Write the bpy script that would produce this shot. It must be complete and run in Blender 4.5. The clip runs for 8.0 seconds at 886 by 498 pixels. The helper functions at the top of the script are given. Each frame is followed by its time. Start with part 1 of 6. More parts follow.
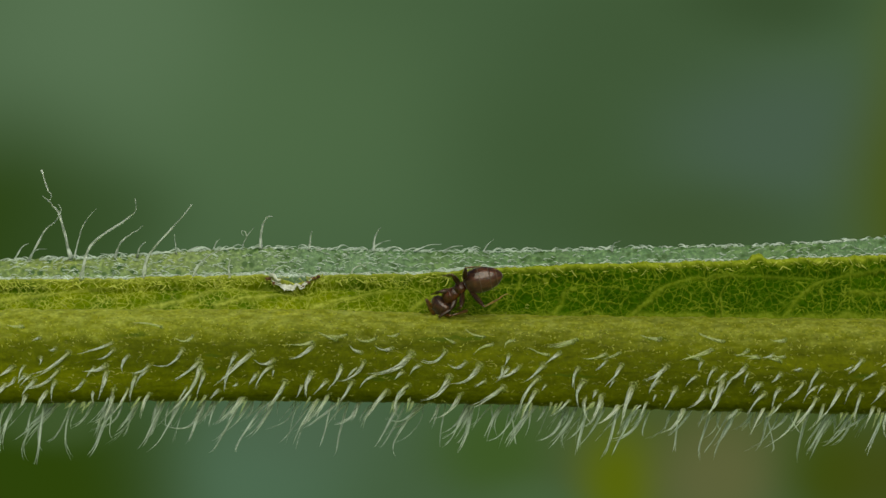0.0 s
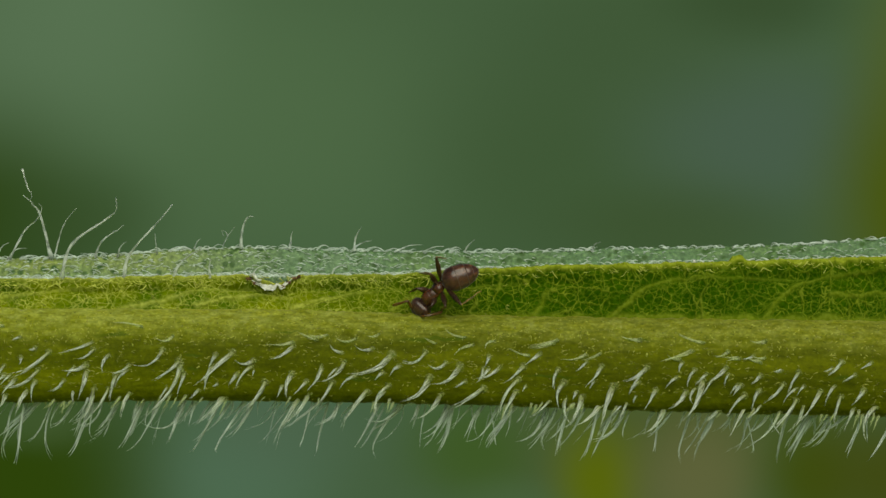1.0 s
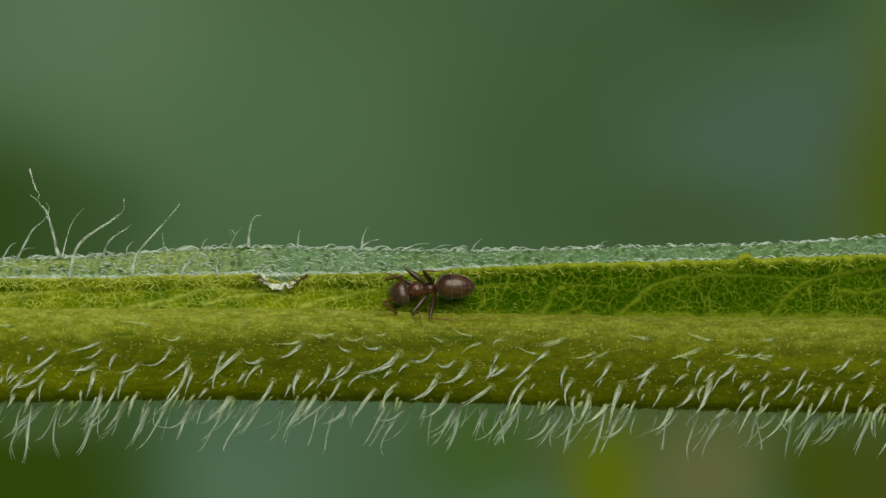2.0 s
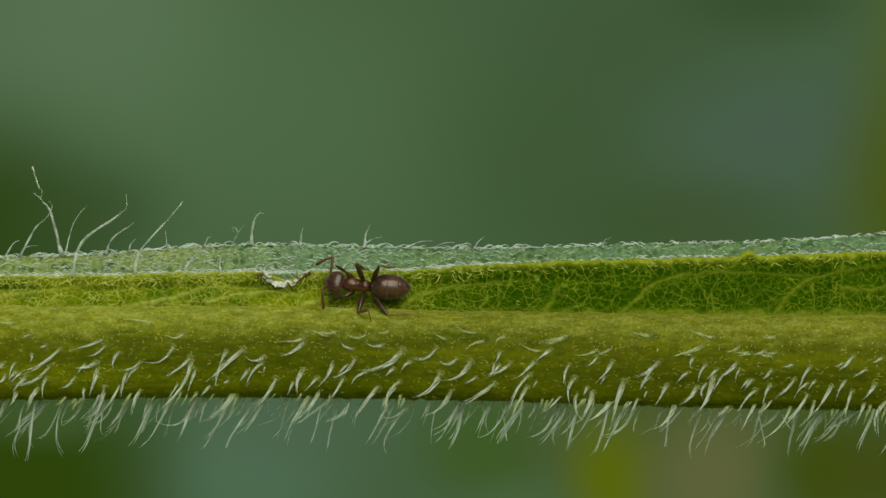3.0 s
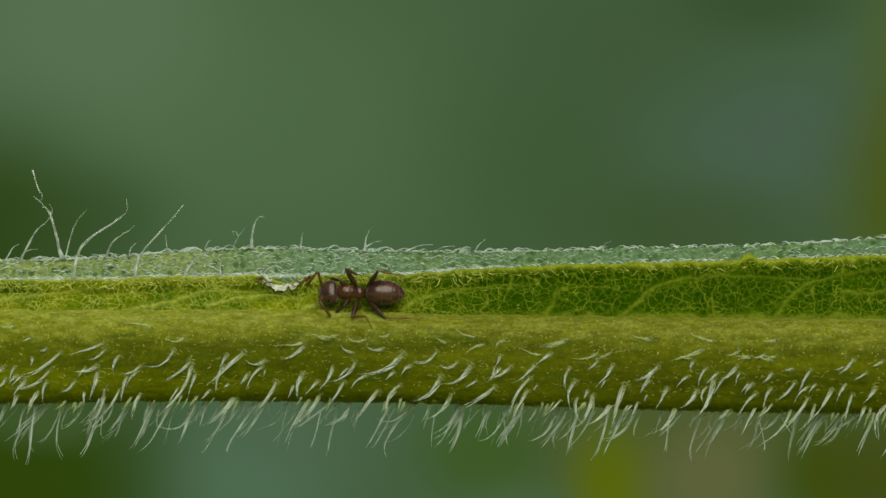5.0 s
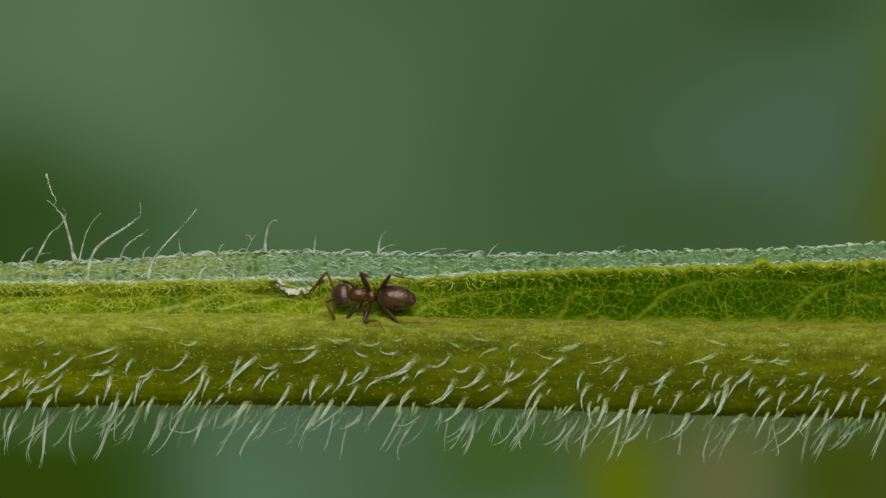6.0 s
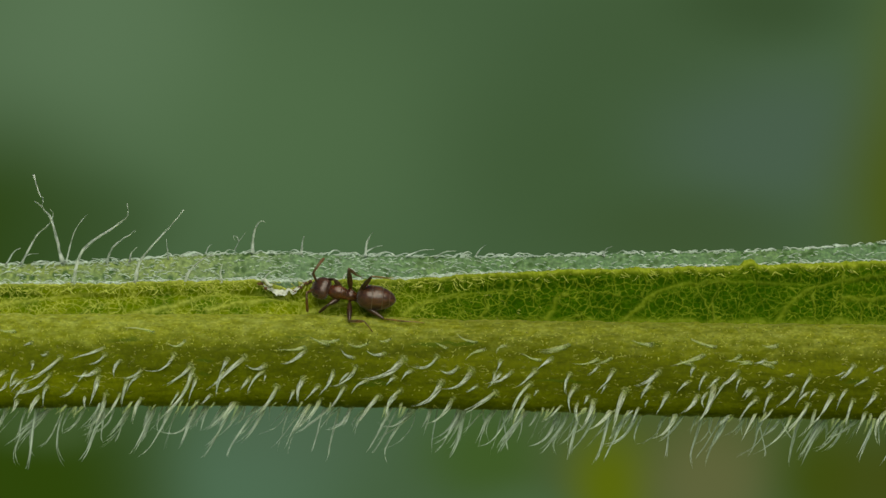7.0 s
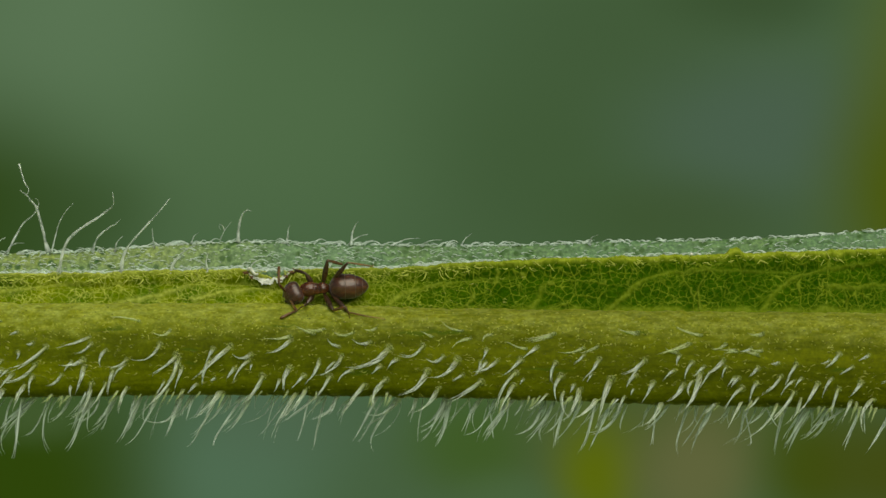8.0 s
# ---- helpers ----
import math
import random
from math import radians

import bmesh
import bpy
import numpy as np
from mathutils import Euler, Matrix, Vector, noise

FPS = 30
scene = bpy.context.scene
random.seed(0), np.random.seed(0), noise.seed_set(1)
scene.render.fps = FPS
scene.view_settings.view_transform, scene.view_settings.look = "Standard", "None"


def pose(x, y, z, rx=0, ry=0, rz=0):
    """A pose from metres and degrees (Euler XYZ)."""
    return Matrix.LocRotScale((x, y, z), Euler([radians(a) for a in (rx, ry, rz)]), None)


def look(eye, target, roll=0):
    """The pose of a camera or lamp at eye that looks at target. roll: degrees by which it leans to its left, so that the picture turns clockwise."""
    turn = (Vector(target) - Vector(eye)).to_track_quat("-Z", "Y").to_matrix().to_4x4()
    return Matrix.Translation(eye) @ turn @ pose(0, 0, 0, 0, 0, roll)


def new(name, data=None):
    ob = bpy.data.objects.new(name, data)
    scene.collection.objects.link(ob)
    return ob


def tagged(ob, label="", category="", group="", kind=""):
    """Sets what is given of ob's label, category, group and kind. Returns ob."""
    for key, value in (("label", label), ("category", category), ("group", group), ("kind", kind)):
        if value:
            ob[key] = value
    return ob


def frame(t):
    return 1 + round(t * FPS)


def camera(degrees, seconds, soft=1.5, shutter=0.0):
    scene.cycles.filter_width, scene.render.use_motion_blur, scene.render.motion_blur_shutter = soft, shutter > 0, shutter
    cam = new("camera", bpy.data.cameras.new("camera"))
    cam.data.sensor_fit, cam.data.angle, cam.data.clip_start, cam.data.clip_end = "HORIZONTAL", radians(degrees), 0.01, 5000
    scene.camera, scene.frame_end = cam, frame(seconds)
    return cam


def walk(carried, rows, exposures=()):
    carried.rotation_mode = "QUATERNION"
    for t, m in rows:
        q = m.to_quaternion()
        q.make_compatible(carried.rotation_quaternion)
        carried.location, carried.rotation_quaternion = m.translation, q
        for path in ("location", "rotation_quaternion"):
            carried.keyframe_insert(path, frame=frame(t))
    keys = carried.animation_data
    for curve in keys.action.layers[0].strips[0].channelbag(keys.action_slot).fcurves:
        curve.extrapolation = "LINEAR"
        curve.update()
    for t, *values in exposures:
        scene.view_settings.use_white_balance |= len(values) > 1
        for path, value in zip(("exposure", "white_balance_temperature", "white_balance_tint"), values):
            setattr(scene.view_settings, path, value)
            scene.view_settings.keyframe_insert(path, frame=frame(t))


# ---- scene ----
# All sizes below are in millimetres, brought to metres by MM.
MM = 0.001
REACH = 150.0  # from the lens to the plant


def aim(turn, lift, lean):
    """The camera before the plant, turned by a few hundredths of a degree."""
    return pose(0, -REACH * MM, 0, 90 + lift, lean, turn)


cam = camera(14.89, 8.0, soft=1.5)
walk(cam, [
    (0, aim(0.315, -0.015, 0.010)),
    (0.1, aim(0.372, 0.038, 0.000)),
    (0.2, aim(0.430, -0.010, 0.050)),
    (0.3, aim(0.401, -0.067, 0.100)),
    (0.4, aim(0.277, -0.095, 0.140)),
    (0.5, aim(0.242, -0.076, 0.154)),
    (0.6, aim(0.267, 0.029, 0.100)),
    (0.7, aim(0.220, 0.038, 0.000)),
    (0.8, aim(0.048, 0.029, -0.100)),
    (0.9, aim(0.000, 0.029, -0.150)),
    (1, aim(-0.012, -0.006, -0.161)),
    (1.1, aim(0.019, -0.029, -0.100)),
    (1.2, aim(0.038, -0.057, -0.040)),
    (1.3, aim(0.019, -0.076, 0.030)),
    (1.4, aim(0.086, -0.057, 0.080)),
    (1.5, aim(0.174, -0.048, 0.123)),
    (1.6, aim(0.258, 0.010, 0.100)),
    (1.7, aim(0.220, 0.000, 0.080)),
    (2, aim(0.115, -0.029, 0.000)),
    (2.4, aim(0.191, 0.019, -0.030)),
    (2.8, aim(0.095, 0.000, 0.030)),
    (2.9, aim(0.115, -0.048, 0.030)),
    (3, aim(0.163, -0.072, 0.030)),
    (3.1, aim(0.248, -0.019, 0.030)),
    (3.2, aim(0.229, 0.010, 0.020)),
    (3.3, aim(0.162, 0.029, 0.010)),
    (3.4, aim(0.048, 0.010, 0.000)),
    (3.5, aim(0.000, 0.000, 0.000)),
    (3.6, aim(0.010, -0.019, 0.000)),
    (3.7, aim(0.038, -0.048, 0.010)),
    (3.8, aim(0.048, -0.076, 0.020)),
    (3.9, aim(0.124, -0.038, 0.030)),
    (4, aim(0.179, 0.005, 0.047)),
    (4.1, aim(0.210, 0.048, 0.060)),
    (4.2, aim(0.172, 0.048, 0.070)),
    (4.3, aim(0.048, -0.010, 0.080)),
    (4.4, aim(0.038, -0.029, 0.090)),
    (4.5, aim(0.144, -0.022, 0.098)),
    (4.6, aim(0.220, 0.010, 0.080)),
    (4.7, aim(0.239, 0.038, 0.060)),
    (5.1, aim(0.134, -0.019, 0.030)),
    (5.5, aim(0.076, 0.029, 0.000)),
    (5.8, aim(0.124, 0.048, 0.000)),
    (5.9, aim(0.277, 0.048, 0.000)),
    (6, aim(0.392, 0.057, -0.011)),
    (6.1, aim(0.458, 0.057, -0.010)),
    (6.2, aim(0.382, 0.048, 0.000)),
    (6.3, aim(0.181, 0.048, 0.010)),
    (6.4, aim(0.086, 0.038, 0.010)),
    (6.5, aim(0.038, 0.001, 0.011)),
    (6.6, aim(0.067, 0.000, 0.000)),
    (6.7, aim(0.172, -0.019, -0.010)),
    (6.8, aim(0.229, 0.010, -0.030)),
    (6.9, aim(0.248, 0.057, -0.050)),
    (7, aim(0.180, 0.074, -0.056)),
    (7.1, aim(0.019, 0.019, -0.040)),
    (7.2, aim(-0.086, -0.067, -0.020)),
    (7.3, aim(-0.143, -0.172, 0.000)),
    (7.4, aim(-0.076, -0.162, 0.010)),
    (7.5, aim(0.028, -0.101, 0.013)),
    (7.6, aim(0.048, -0.010, 0.010)),
    (7.7, aim(-0.105, 0.000, 0.010)),
    (7.8, aim(-0.191, -0.029, 0.020)),
    (7.9, aim(-0.201, -0.086, 0.020)),
    (8, aim(-0.061, -0.116, 0.021)),
], [(0.0, 0.0), (4.7, 0.0), (6.5, 0.05), (8.0, 0.07)])

# ---- sky and sun: a bright day, the plant in soft light from above ----
world = bpy.data.worlds.new("sky")
scene.world = world
world.use_nodes = True
sky = world.node_tree.nodes.new("ShaderNodeTexSky")
sky.sky_type, sky.sun_disc = "NISHITA", False
SUN_UP, SUN_TURN = radians(41), radians(168)
sky.sun_elevation, sky.sun_rotation = SUN_UP, SUN_TURN
world.node_tree.links.new(sky.outputs[0], world.node_tree.nodes["Background"].inputs[0])
world.node_tree.nodes["Background"].inputs[1].default_value = 0.032
sun = new("sun", bpy.data.lights.new("sun", "SUN"))
sun.data.energy, sun.data.angle, sun.data.color = 2.7, radians(60), (1.0, 0.94, 0.74)
sun.matrix_world = look((math.sin(SUN_TURN) * math.cos(SUN_UP), math.cos(SUN_TURN) * math.cos(SUN_UP), math.sin(SUN_UP)), (0, 0, 0))
scene.view_settings.exposure = 0.0


# ---- materials ----
def material(name):
    m = bpy.data.materials.new(name)
    m.use_nodes = True
    return m, m.node_tree.nodes, m.node_tree.links, m.node_tree.nodes["Principled BSDF"]


def ramp(nodes, links, value, stops):
    r = nodes.new("ShaderNodeValToRGB")
    while len(r.color_ramp.elements) < len(stops):
        r.color_ramp.elements.new(0.5)
    for e, (p, c) in zip(r.color_ramp.elements, stops):
        e.position, e.color = p, (*c, 1)
    links.new(value, r.inputs[0])
    return r.outputs[0]


def grain(nodes, links, scale, detail=4.0, stretch=(1, 1, 1)):
    """Noise in object space; scale is in grains a metre."""
    co = nodes.new("ShaderNodeTexCoord")
    mp = nodes.new("ShaderNodeMapping")
    mp.inputs["Scale"].default_value = stretch
    links.new(co.outputs["Object"], mp.inputs[0])
    n = nodes.new("ShaderNodeTexNoise")
    n.inputs["Scale"].default_value, n.inputs["Detail"].default_value = scale, detail
    links.new(mp.outputs[0], n.inputs["Vector"])
    return n.outputs[0]


def blend(nodes, links, a, b, fac, mode="MIX"):
    m = nodes.new("ShaderNodeMix")
    m.data_type, m.blend_type = "RGBA", mode
    for sock, v in ((m.inputs[6], a), (m.inputs[7], b), (m.inputs[0], fac)):
        if isinstance(v, (int, float)):
            sock.default_value = v
        elif isinstance(v, tuple):
            sock.default_value = (*v, 1)
        else:
            links.new(v, sock)
    return m.outputs[2]


def bump(nodes, links, height, shader, strength, reach):
    b = nodes.new("ShaderNodeBump")
    b.inputs["Strength"].default_value, b.inputs["Distance"].default_value = strength, reach
    links.new(height, b.inputs["Height"])
    links.new(b.outputs[0], shader.inputs["Normal"])


def flesh(p, weight, scale, radius=(1.0, 0.9, 0.3)):
    p.inputs["Subsurface Weight"].default_value = weight
    p.inputs["Subsurface Radius"].default_value = radius
    p.inputs["Subsurface Scale"].default_value = scale


def height_of(nodes, links, axis="Z"):
    co, xyz = nodes.new("ShaderNodeTexCoord"), nodes.new("ShaderNodeSeparateXYZ")
    links.new(co.outputs["Object"], xyz.inputs[0])
    return xyz.outputs[axis]


def spread(nodes, links, value, low, high, jitter, amount):
    """0 to 1 between low and high, its edge frayed by jitter."""
    r = nodes.new("ShaderNodeMapRange")
    r.interpolation_type = "SMOOTHSTEP"
    r.inputs[1].default_value, r.inputs[2].default_value = low, high
    add = nodes.new("ShaderNodeMath")
    add.operation = "MULTIPLY_ADD"
    add.inputs[1].default_value = amount
    links.new(jitter, add.inputs[0])
    links.new(value, add.inputs[2])
    links.new(add.outputs[0], r.inputs[0])
    return r.outputs[0]


# dark green lens-shaped scars of the stalk: across, up, half length, half height (mm)
SCARS = [(-14.4, -3.82, 0.95, 0.16), (-6.85, -3.7, 0.7, 0.08), (-0.3, -3.97, 2.3, 0.11), (8.6, -4.05, 0.7, 0.08), (-10.9, -4.68, 0.6, 0.12), (-10.9, -5.3, 0.5, 0.12), (17.5, -5.6, 0.65, 0.15), (-3.5, -5.68, 1.0, 0.12), (4.8, -5.6, 1.4, 0.1), (14.6, -3.1, 0.6, 0.06)]


def stalk_material():
    m, n, l, p = material("stalk_skin")
    long = grain(n, l, 900, 5, (0.08, 1, 1))
    fine = grain(n, l, 10500, 4, (0.85, 1, 1))
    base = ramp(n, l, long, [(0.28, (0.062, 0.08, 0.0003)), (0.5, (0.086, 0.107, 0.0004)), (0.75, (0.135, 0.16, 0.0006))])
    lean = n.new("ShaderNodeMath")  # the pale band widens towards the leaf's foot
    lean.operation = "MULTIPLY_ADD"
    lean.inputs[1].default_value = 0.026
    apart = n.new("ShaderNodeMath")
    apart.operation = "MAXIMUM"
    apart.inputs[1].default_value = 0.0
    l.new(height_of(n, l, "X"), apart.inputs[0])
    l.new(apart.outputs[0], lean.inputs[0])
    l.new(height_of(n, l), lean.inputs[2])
    # pale bloom; the light on the midrib's upper side is put into its colour too
    lit_bloom = spread(n, l, lean.outputs[0], -0.0036, -0.0018, grain(n, l, 2200, 8, (0.5, 1, 1)), 0.0017)
    furrow = n.new("ShaderNodeMath")  # darker, greener strip by the blade: the furrow's shade put into the colour
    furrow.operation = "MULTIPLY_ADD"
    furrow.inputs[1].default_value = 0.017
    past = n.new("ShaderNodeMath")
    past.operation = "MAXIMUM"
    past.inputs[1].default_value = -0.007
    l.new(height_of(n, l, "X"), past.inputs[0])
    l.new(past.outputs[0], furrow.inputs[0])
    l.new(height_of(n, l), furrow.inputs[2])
    furrow_shade = spread(n, l, furrow.outputs[0], -0.0032, -0.0026, grain(n, l, 1200, 6, (0.25, 1, 1)), 0.0007)
    lit_bloom = blend(n, l, lit_bloom, blend(n, l, lit_bloom, (0.62, 0.62, 0.62), 1.0, "MULTIPLY"), blend(n, l, (0, 0, 0), furrow_shade, spread(n, l, height_of(n, l, "X"), -0.006, 0.004, grain(n, l, 300, 2), 0.003)))
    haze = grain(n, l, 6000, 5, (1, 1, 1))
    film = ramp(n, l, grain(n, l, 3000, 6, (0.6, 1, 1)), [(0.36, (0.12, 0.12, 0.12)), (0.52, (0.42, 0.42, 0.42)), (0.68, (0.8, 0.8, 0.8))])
    col = blend(n, l, base, ramp(n, l, haze, [(0.3, (0.148, 0.17, 0.003)), (0.5, (0.19, 0.215, 0.008)), (0.72, (0.265, 0.292, 0.022))]), lit_bloom)
    col = blend(n, l, col, blend(n, l, col, (0.31, 0.36, 0.085), film), lit_bloom)
    col = blend(n, l, col, ramp(n, l, haze, [(0.3, (0.75, 0.8, 0.6)), (0.55, (1, 1, 1)), (0.75, (1.3, 1.3, 1.5))]), 0.7, "MULTIPLY")
    col = blend(n, l, col, ramp(n, l, fine, [(0.35, (0.7, 0.75, 0.6)), (0.58, (1, 1, 1)), (0.72, (1.5, 1.5, 1.9))]), 0.3, "MULTIPLY")
    stain = ramp(n, l, grain(n, l, 2600, 7, (0.4, 1, 1)), [(0.34, (0.62, 0.62, 0.5)), (0.5, (1, 1, 1)), (0.66, (1.32, 1.26, 1.3))])
    col = blend(n, l, col, stain, 0.5, "MULTIPLY")
    scratch = ramp(n, l, grain(n, l, 5200, 3, (0.22, 1, 1)), [(0.3, (0.6, 0.62, 0.5)), (0.44, (1, 1, 1)), (0.62, (1, 1, 1)), (0.74, (1.5, 1.5, 1.8))])
    col = blend(n, l, col, scratch, blend(n, l, (0.6, 0.6, 0.6), (0.2, 0.2, 0.2), lit_bloom), "MULTIPLY")
    young = spread(n, l, height_of(n, l, "X"), -0.018, 0.004, grain(n, l, 250, 3), 0.006)
    col = blend(n, l, blend(n, l, col, (1.1, 1.12, 1.1), 1.0, "MULTIPLY"), col, young)
    bent = n.new("ShaderNodeVectorMath")
    bent.operation = "MULTIPLY_ADD"
    bent.inputs[1].default_value = (0.0012, 0.0, 0.0005)
    wob = n.new("ShaderNodeTexNoise")
    wob.inputs["Scale"].default_value, wob.inputs["Detail"].default_value = 1500, 4
    co = n.new("ShaderNodeTexCoord")
    l.new(co.outputs["Object"], wob.inputs["Vector"])
    l.new(wob.outputs["Color"], bent.inputs[0])
    l.new(co.outputs["Object"], bent.inputs[2])
    for u, w, long, high in SCARS:
        mp = n.new("ShaderNodeMapping")
        mp.vector_type = "TEXTURE"
        mp.inputs["Location"].default_value = ((u + 0.6) * MM, 0, (w + 0.25) * MM)
        mp.inputs["Scale"].default_value = (long * MM, 1000, high * MM)
        l.new(bent.outputs[0], mp.inputs[0])
        g = n.new("ShaderNodeTexGradient")
        g.gradient_type = "SPHERICAL"
        l.new(mp.outputs[0], g.inputs[0])
        col = blend(n, l, col, (0.055, 0.095, 0.003), ramp(n, l, g.outputs["Fac"], [(0.1, (0, 0, 0)), (0.5, (0.8, 0.8, 0.8))]))
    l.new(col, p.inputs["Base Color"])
    p.inputs["Roughness"].default_value = 0.55
    flesh(p, 0.5, 0.0008, (1.0, 0.95, 0.1))
    p.inputs["Specular IOR Level"].default_value = 0.03
    bump(n, l, fine, p, 0.35, 0.00003)
    return m


def blade_material():
    m, n, l, p = material("leaf_underside")
    a = n.new("ShaderNodeAttribute")
    a.attribute_name = "vein"
    big = grain(n, l, 700, 4)
    fine = grain(n, l, 6000, 3)
    # left half yellower; the backlight it catches is put into the colour too
    dim_green = spread(n, l, height_of(n, l, "X"), -0.006, 0.006, grain(n, l, 300, 3), 0.006)
    cell = blend(n, l, ramp(n, l, big, [(0.35, (0.06, 0.122, 0.001)), (0.65, (0.17, 0.22, 0.0015))]), ramp(n, l, big, [(0.3, (0.018, 0.06, 0.0002)), (0.7, (0.032, 0.084, 0.0003))]), dim_green)
    cell = blend(n, l, cell, ramp(n, l, fine, [(0.3, (0.6, 0.65, 0.5)), (0.7, (1.25, 1.2, 1.2))]), 0.8, "MULTIPLY")
    vein = ramp(n, l, fine, [(0.3, (0.22, 0.29, 0.01)), (0.7, (0.38, 0.45, 0.045))])
    vein = blend(n, l, ramp(n, l, fine, [(0.3, (0.34, 0.4, 0.04)), (0.7, (0.58, 0.64, 0.15))]), vein, dim_green)
    l.new(blend(n, l, cell, vein, a.outputs["Fac"]), p.inputs["Base Color"])
    p.inputs["Roughness"].default_value = 0.45
    flesh(p, 0.12, 0.00015)
    p.inputs["Specular IOR Level"].default_value = 0.0
    bump(n, l, fine, p, 0.4, 0.00003)
    return m


def far_blade_material():
    m, n, l, p = material("leaf_upper_side")
    big = grain(n, l, 160, 4)
    fine = grain(n, l, 6000, 5)
    pits = n.new("ShaderNodeTexVoronoi")
    pits.inputs["Scale"].default_value = 2100
    co = n.new("ShaderNodeTexCoord")
    l.new(co.outputs["Object"], pits.inputs["Vector"])
    teal = ramp(n, l, big, [(0.3, (0.1, 0.19, 0.05)), (0.5, (0.092, 0.19, 0.078)), (0.75, (0.125, 0.228, 0.113))])
    young = ramp(n, l, grain(n, l, 500, 4), [(0.32, (0.18, 0.25, 0.045)), (0.68, (0.15, 0.26, 0.09))])
    base = blend(n, l, young, teal, spread(n, l, height_of(n, l, "X"), -0.015, 0.001, grain(n, l, 420, 5), 0.012))
    tipward = blend(n, l, spread(n, l, height_of(n, l), -0.0011, -0.0004, grain(n, l, 700, 4), 0.0007), (0, 0, 0), spread(n, l, height_of(n, l, "X"), -0.012, -0.004, grain(n, l, 500, 4), 0.004))
    base = blend(n, l, base, blend(n, l, base, (0.22, 0.28, 0.06), 0.5), tipward)
    base = blend(n, l, base, ramp(n, l, fine, [(0.32, (0.4, 0.5, 0.36)), (0.5, (1, 1, 1)), (0.7, (2.1, 1.9, 1.75))]), 0.7, "MULTIPLY")
    pit = ramp(n, l, pits.outputs["Distance"], [(0.2, (1, 1, 1)), (0.4, (0, 0, 0))])
    gate = ramp(n, l, grain(n, l, 900, 1), [(0.36, (0, 0, 0)), (0.46, (1, 1, 1))])
    col = blend(n, l, base, (0.035, 0.1, 0.012), blend(n, l, pit, gate, 1.0, "MULTIPLY"))
    l.new(col, p.inputs["Base Color"])
    p.inputs["Roughness"].default_value = 0.45
    flesh(p, 0.12, 0.0002)
    p.inputs["Specular IOR Level"].default_value = 0.3
    bump(n, l, fine, p, 0.8, 0.00008)
    return m


def hair_material(name, colour, share, streak=(26, 26, 2.5), rooted=False, low=0.5, glassy=False, lit_through=0.3):
    """Clear-walled dead hair cells: pale, streaked along their length, partly see-through, greenish and clearer at the root."""
    m, n, l, p = material(name)
    joints = grain(n, l, 1.0, 4, streak)
    col = ramp(n, l, joints, [(0.4, tuple(c * low for c in colour)), (0.57, colour)])
    clear_share = ramp(n, l, joints, [(0.41, (min(0.92, share * (2.1 - low)),) * 3), (0.58, (share * low * 0.9,) * 3)])
    if rooted:
        up = spread(n, l, height_of(n, l), 0.0, 0.35, joints, 0.05)
        col = blend(n, l, (0.6, 0.66, 0.3), col, up)
        clear_share = blend(n, l, (0.55, 0.55, 0.55), clear_share, up)
    l.new(col, p.inputs["Base Color"])
    p.inputs["Roughness"].default_value = 0.3
    t, thin, mix, clear = n.new("ShaderNodeBsdfGlass" if glassy else "ShaderNodeBsdfTransparent"), n.new("ShaderNodeBsdfTranslucent"), n.new("ShaderNodeMixShader"), n.new("ShaderNodeMixShader")
    t.inputs[0].default_value = (0.96, 1.0, 0.95, 1)
    if glassy:
        t.inputs["Roughness"].default_value, t.inputs["IOR"].default_value = 0.12, 1.33
    l.new(col, thin.inputs[0])
    mix.inputs[0].default_value = lit_through
    l.new(p.outputs[0], mix.inputs[1])
    l.new(thin.outputs[0], mix.inputs[2])
    l.new(clear_share, clear.inputs[0])
    l.new(mix.outputs[0], clear.inputs[1])
    l.new(t.outputs[0], clear.inputs[2])
    l.new(clear.outputs[0], n["Material Output"].inputs[0])
    return m


def shell_material(name, dark, light, rough, scale=2500, glow=0.0, silk=0.0):
    """Horny shell, mottled and finely ribbed; glow: how far light seeps through it, silk: the sheen of its lying down."""
    m, n, l, p = material(name)
    fine = grain(n, l, scale, 5, (0.25, 1, 1))
    blotch = ramp(n, l, grain(n, l, 2600, 3), [(0.35, (0.5, 0.48, 0.46)), (0.6, (1.1, 1.05, 1.0)), (0.75, (1.6, 1.45, 1.3))])
    l.new(blend(n, l, ramp(n, l, fine, [(0.3, dark), (0.7, light)]), blotch, 0.7, "MULTIPLY"), p.inputs["Base Color"])
    l.new(ramp(n, l, grain(n, l, scale * 3, 3), [(0.3, (rough * 0.7,) * 3), (0.7, (rough * 1.35,) * 3)]), p.inputs["Roughness"])
    flesh(p, glow, 0.0002, (1.0, 0.45, 0.12))
    p.inputs["Coat Weight"].default_value, p.inputs["Coat Roughness"].default_value = 0.26, 0.22
    p.inputs["Sheen Weight"].default_value, p.inputs["Sheen Roughness"].default_value = silk, 0.35
    p.inputs["Sheen Tint"].default_value = (0.8, 0.9, 1.0, 1)
    bump(n, l, fine, p, 0.6, 0.00004)
    return m


def plain_material(name, a, b, rough, scale):
    m, n, l, p = material(name)
    fine = grain(n, l, scale, 5)
    l.new(ramp(n, l, fine, [(0.3, a), (0.7, b)]), p.inputs["Base Color"])
    p.inputs["Roughness"].default_value = rough
    bump(n, l, fine, p, 0.6, 0.3 / scale)
    return m


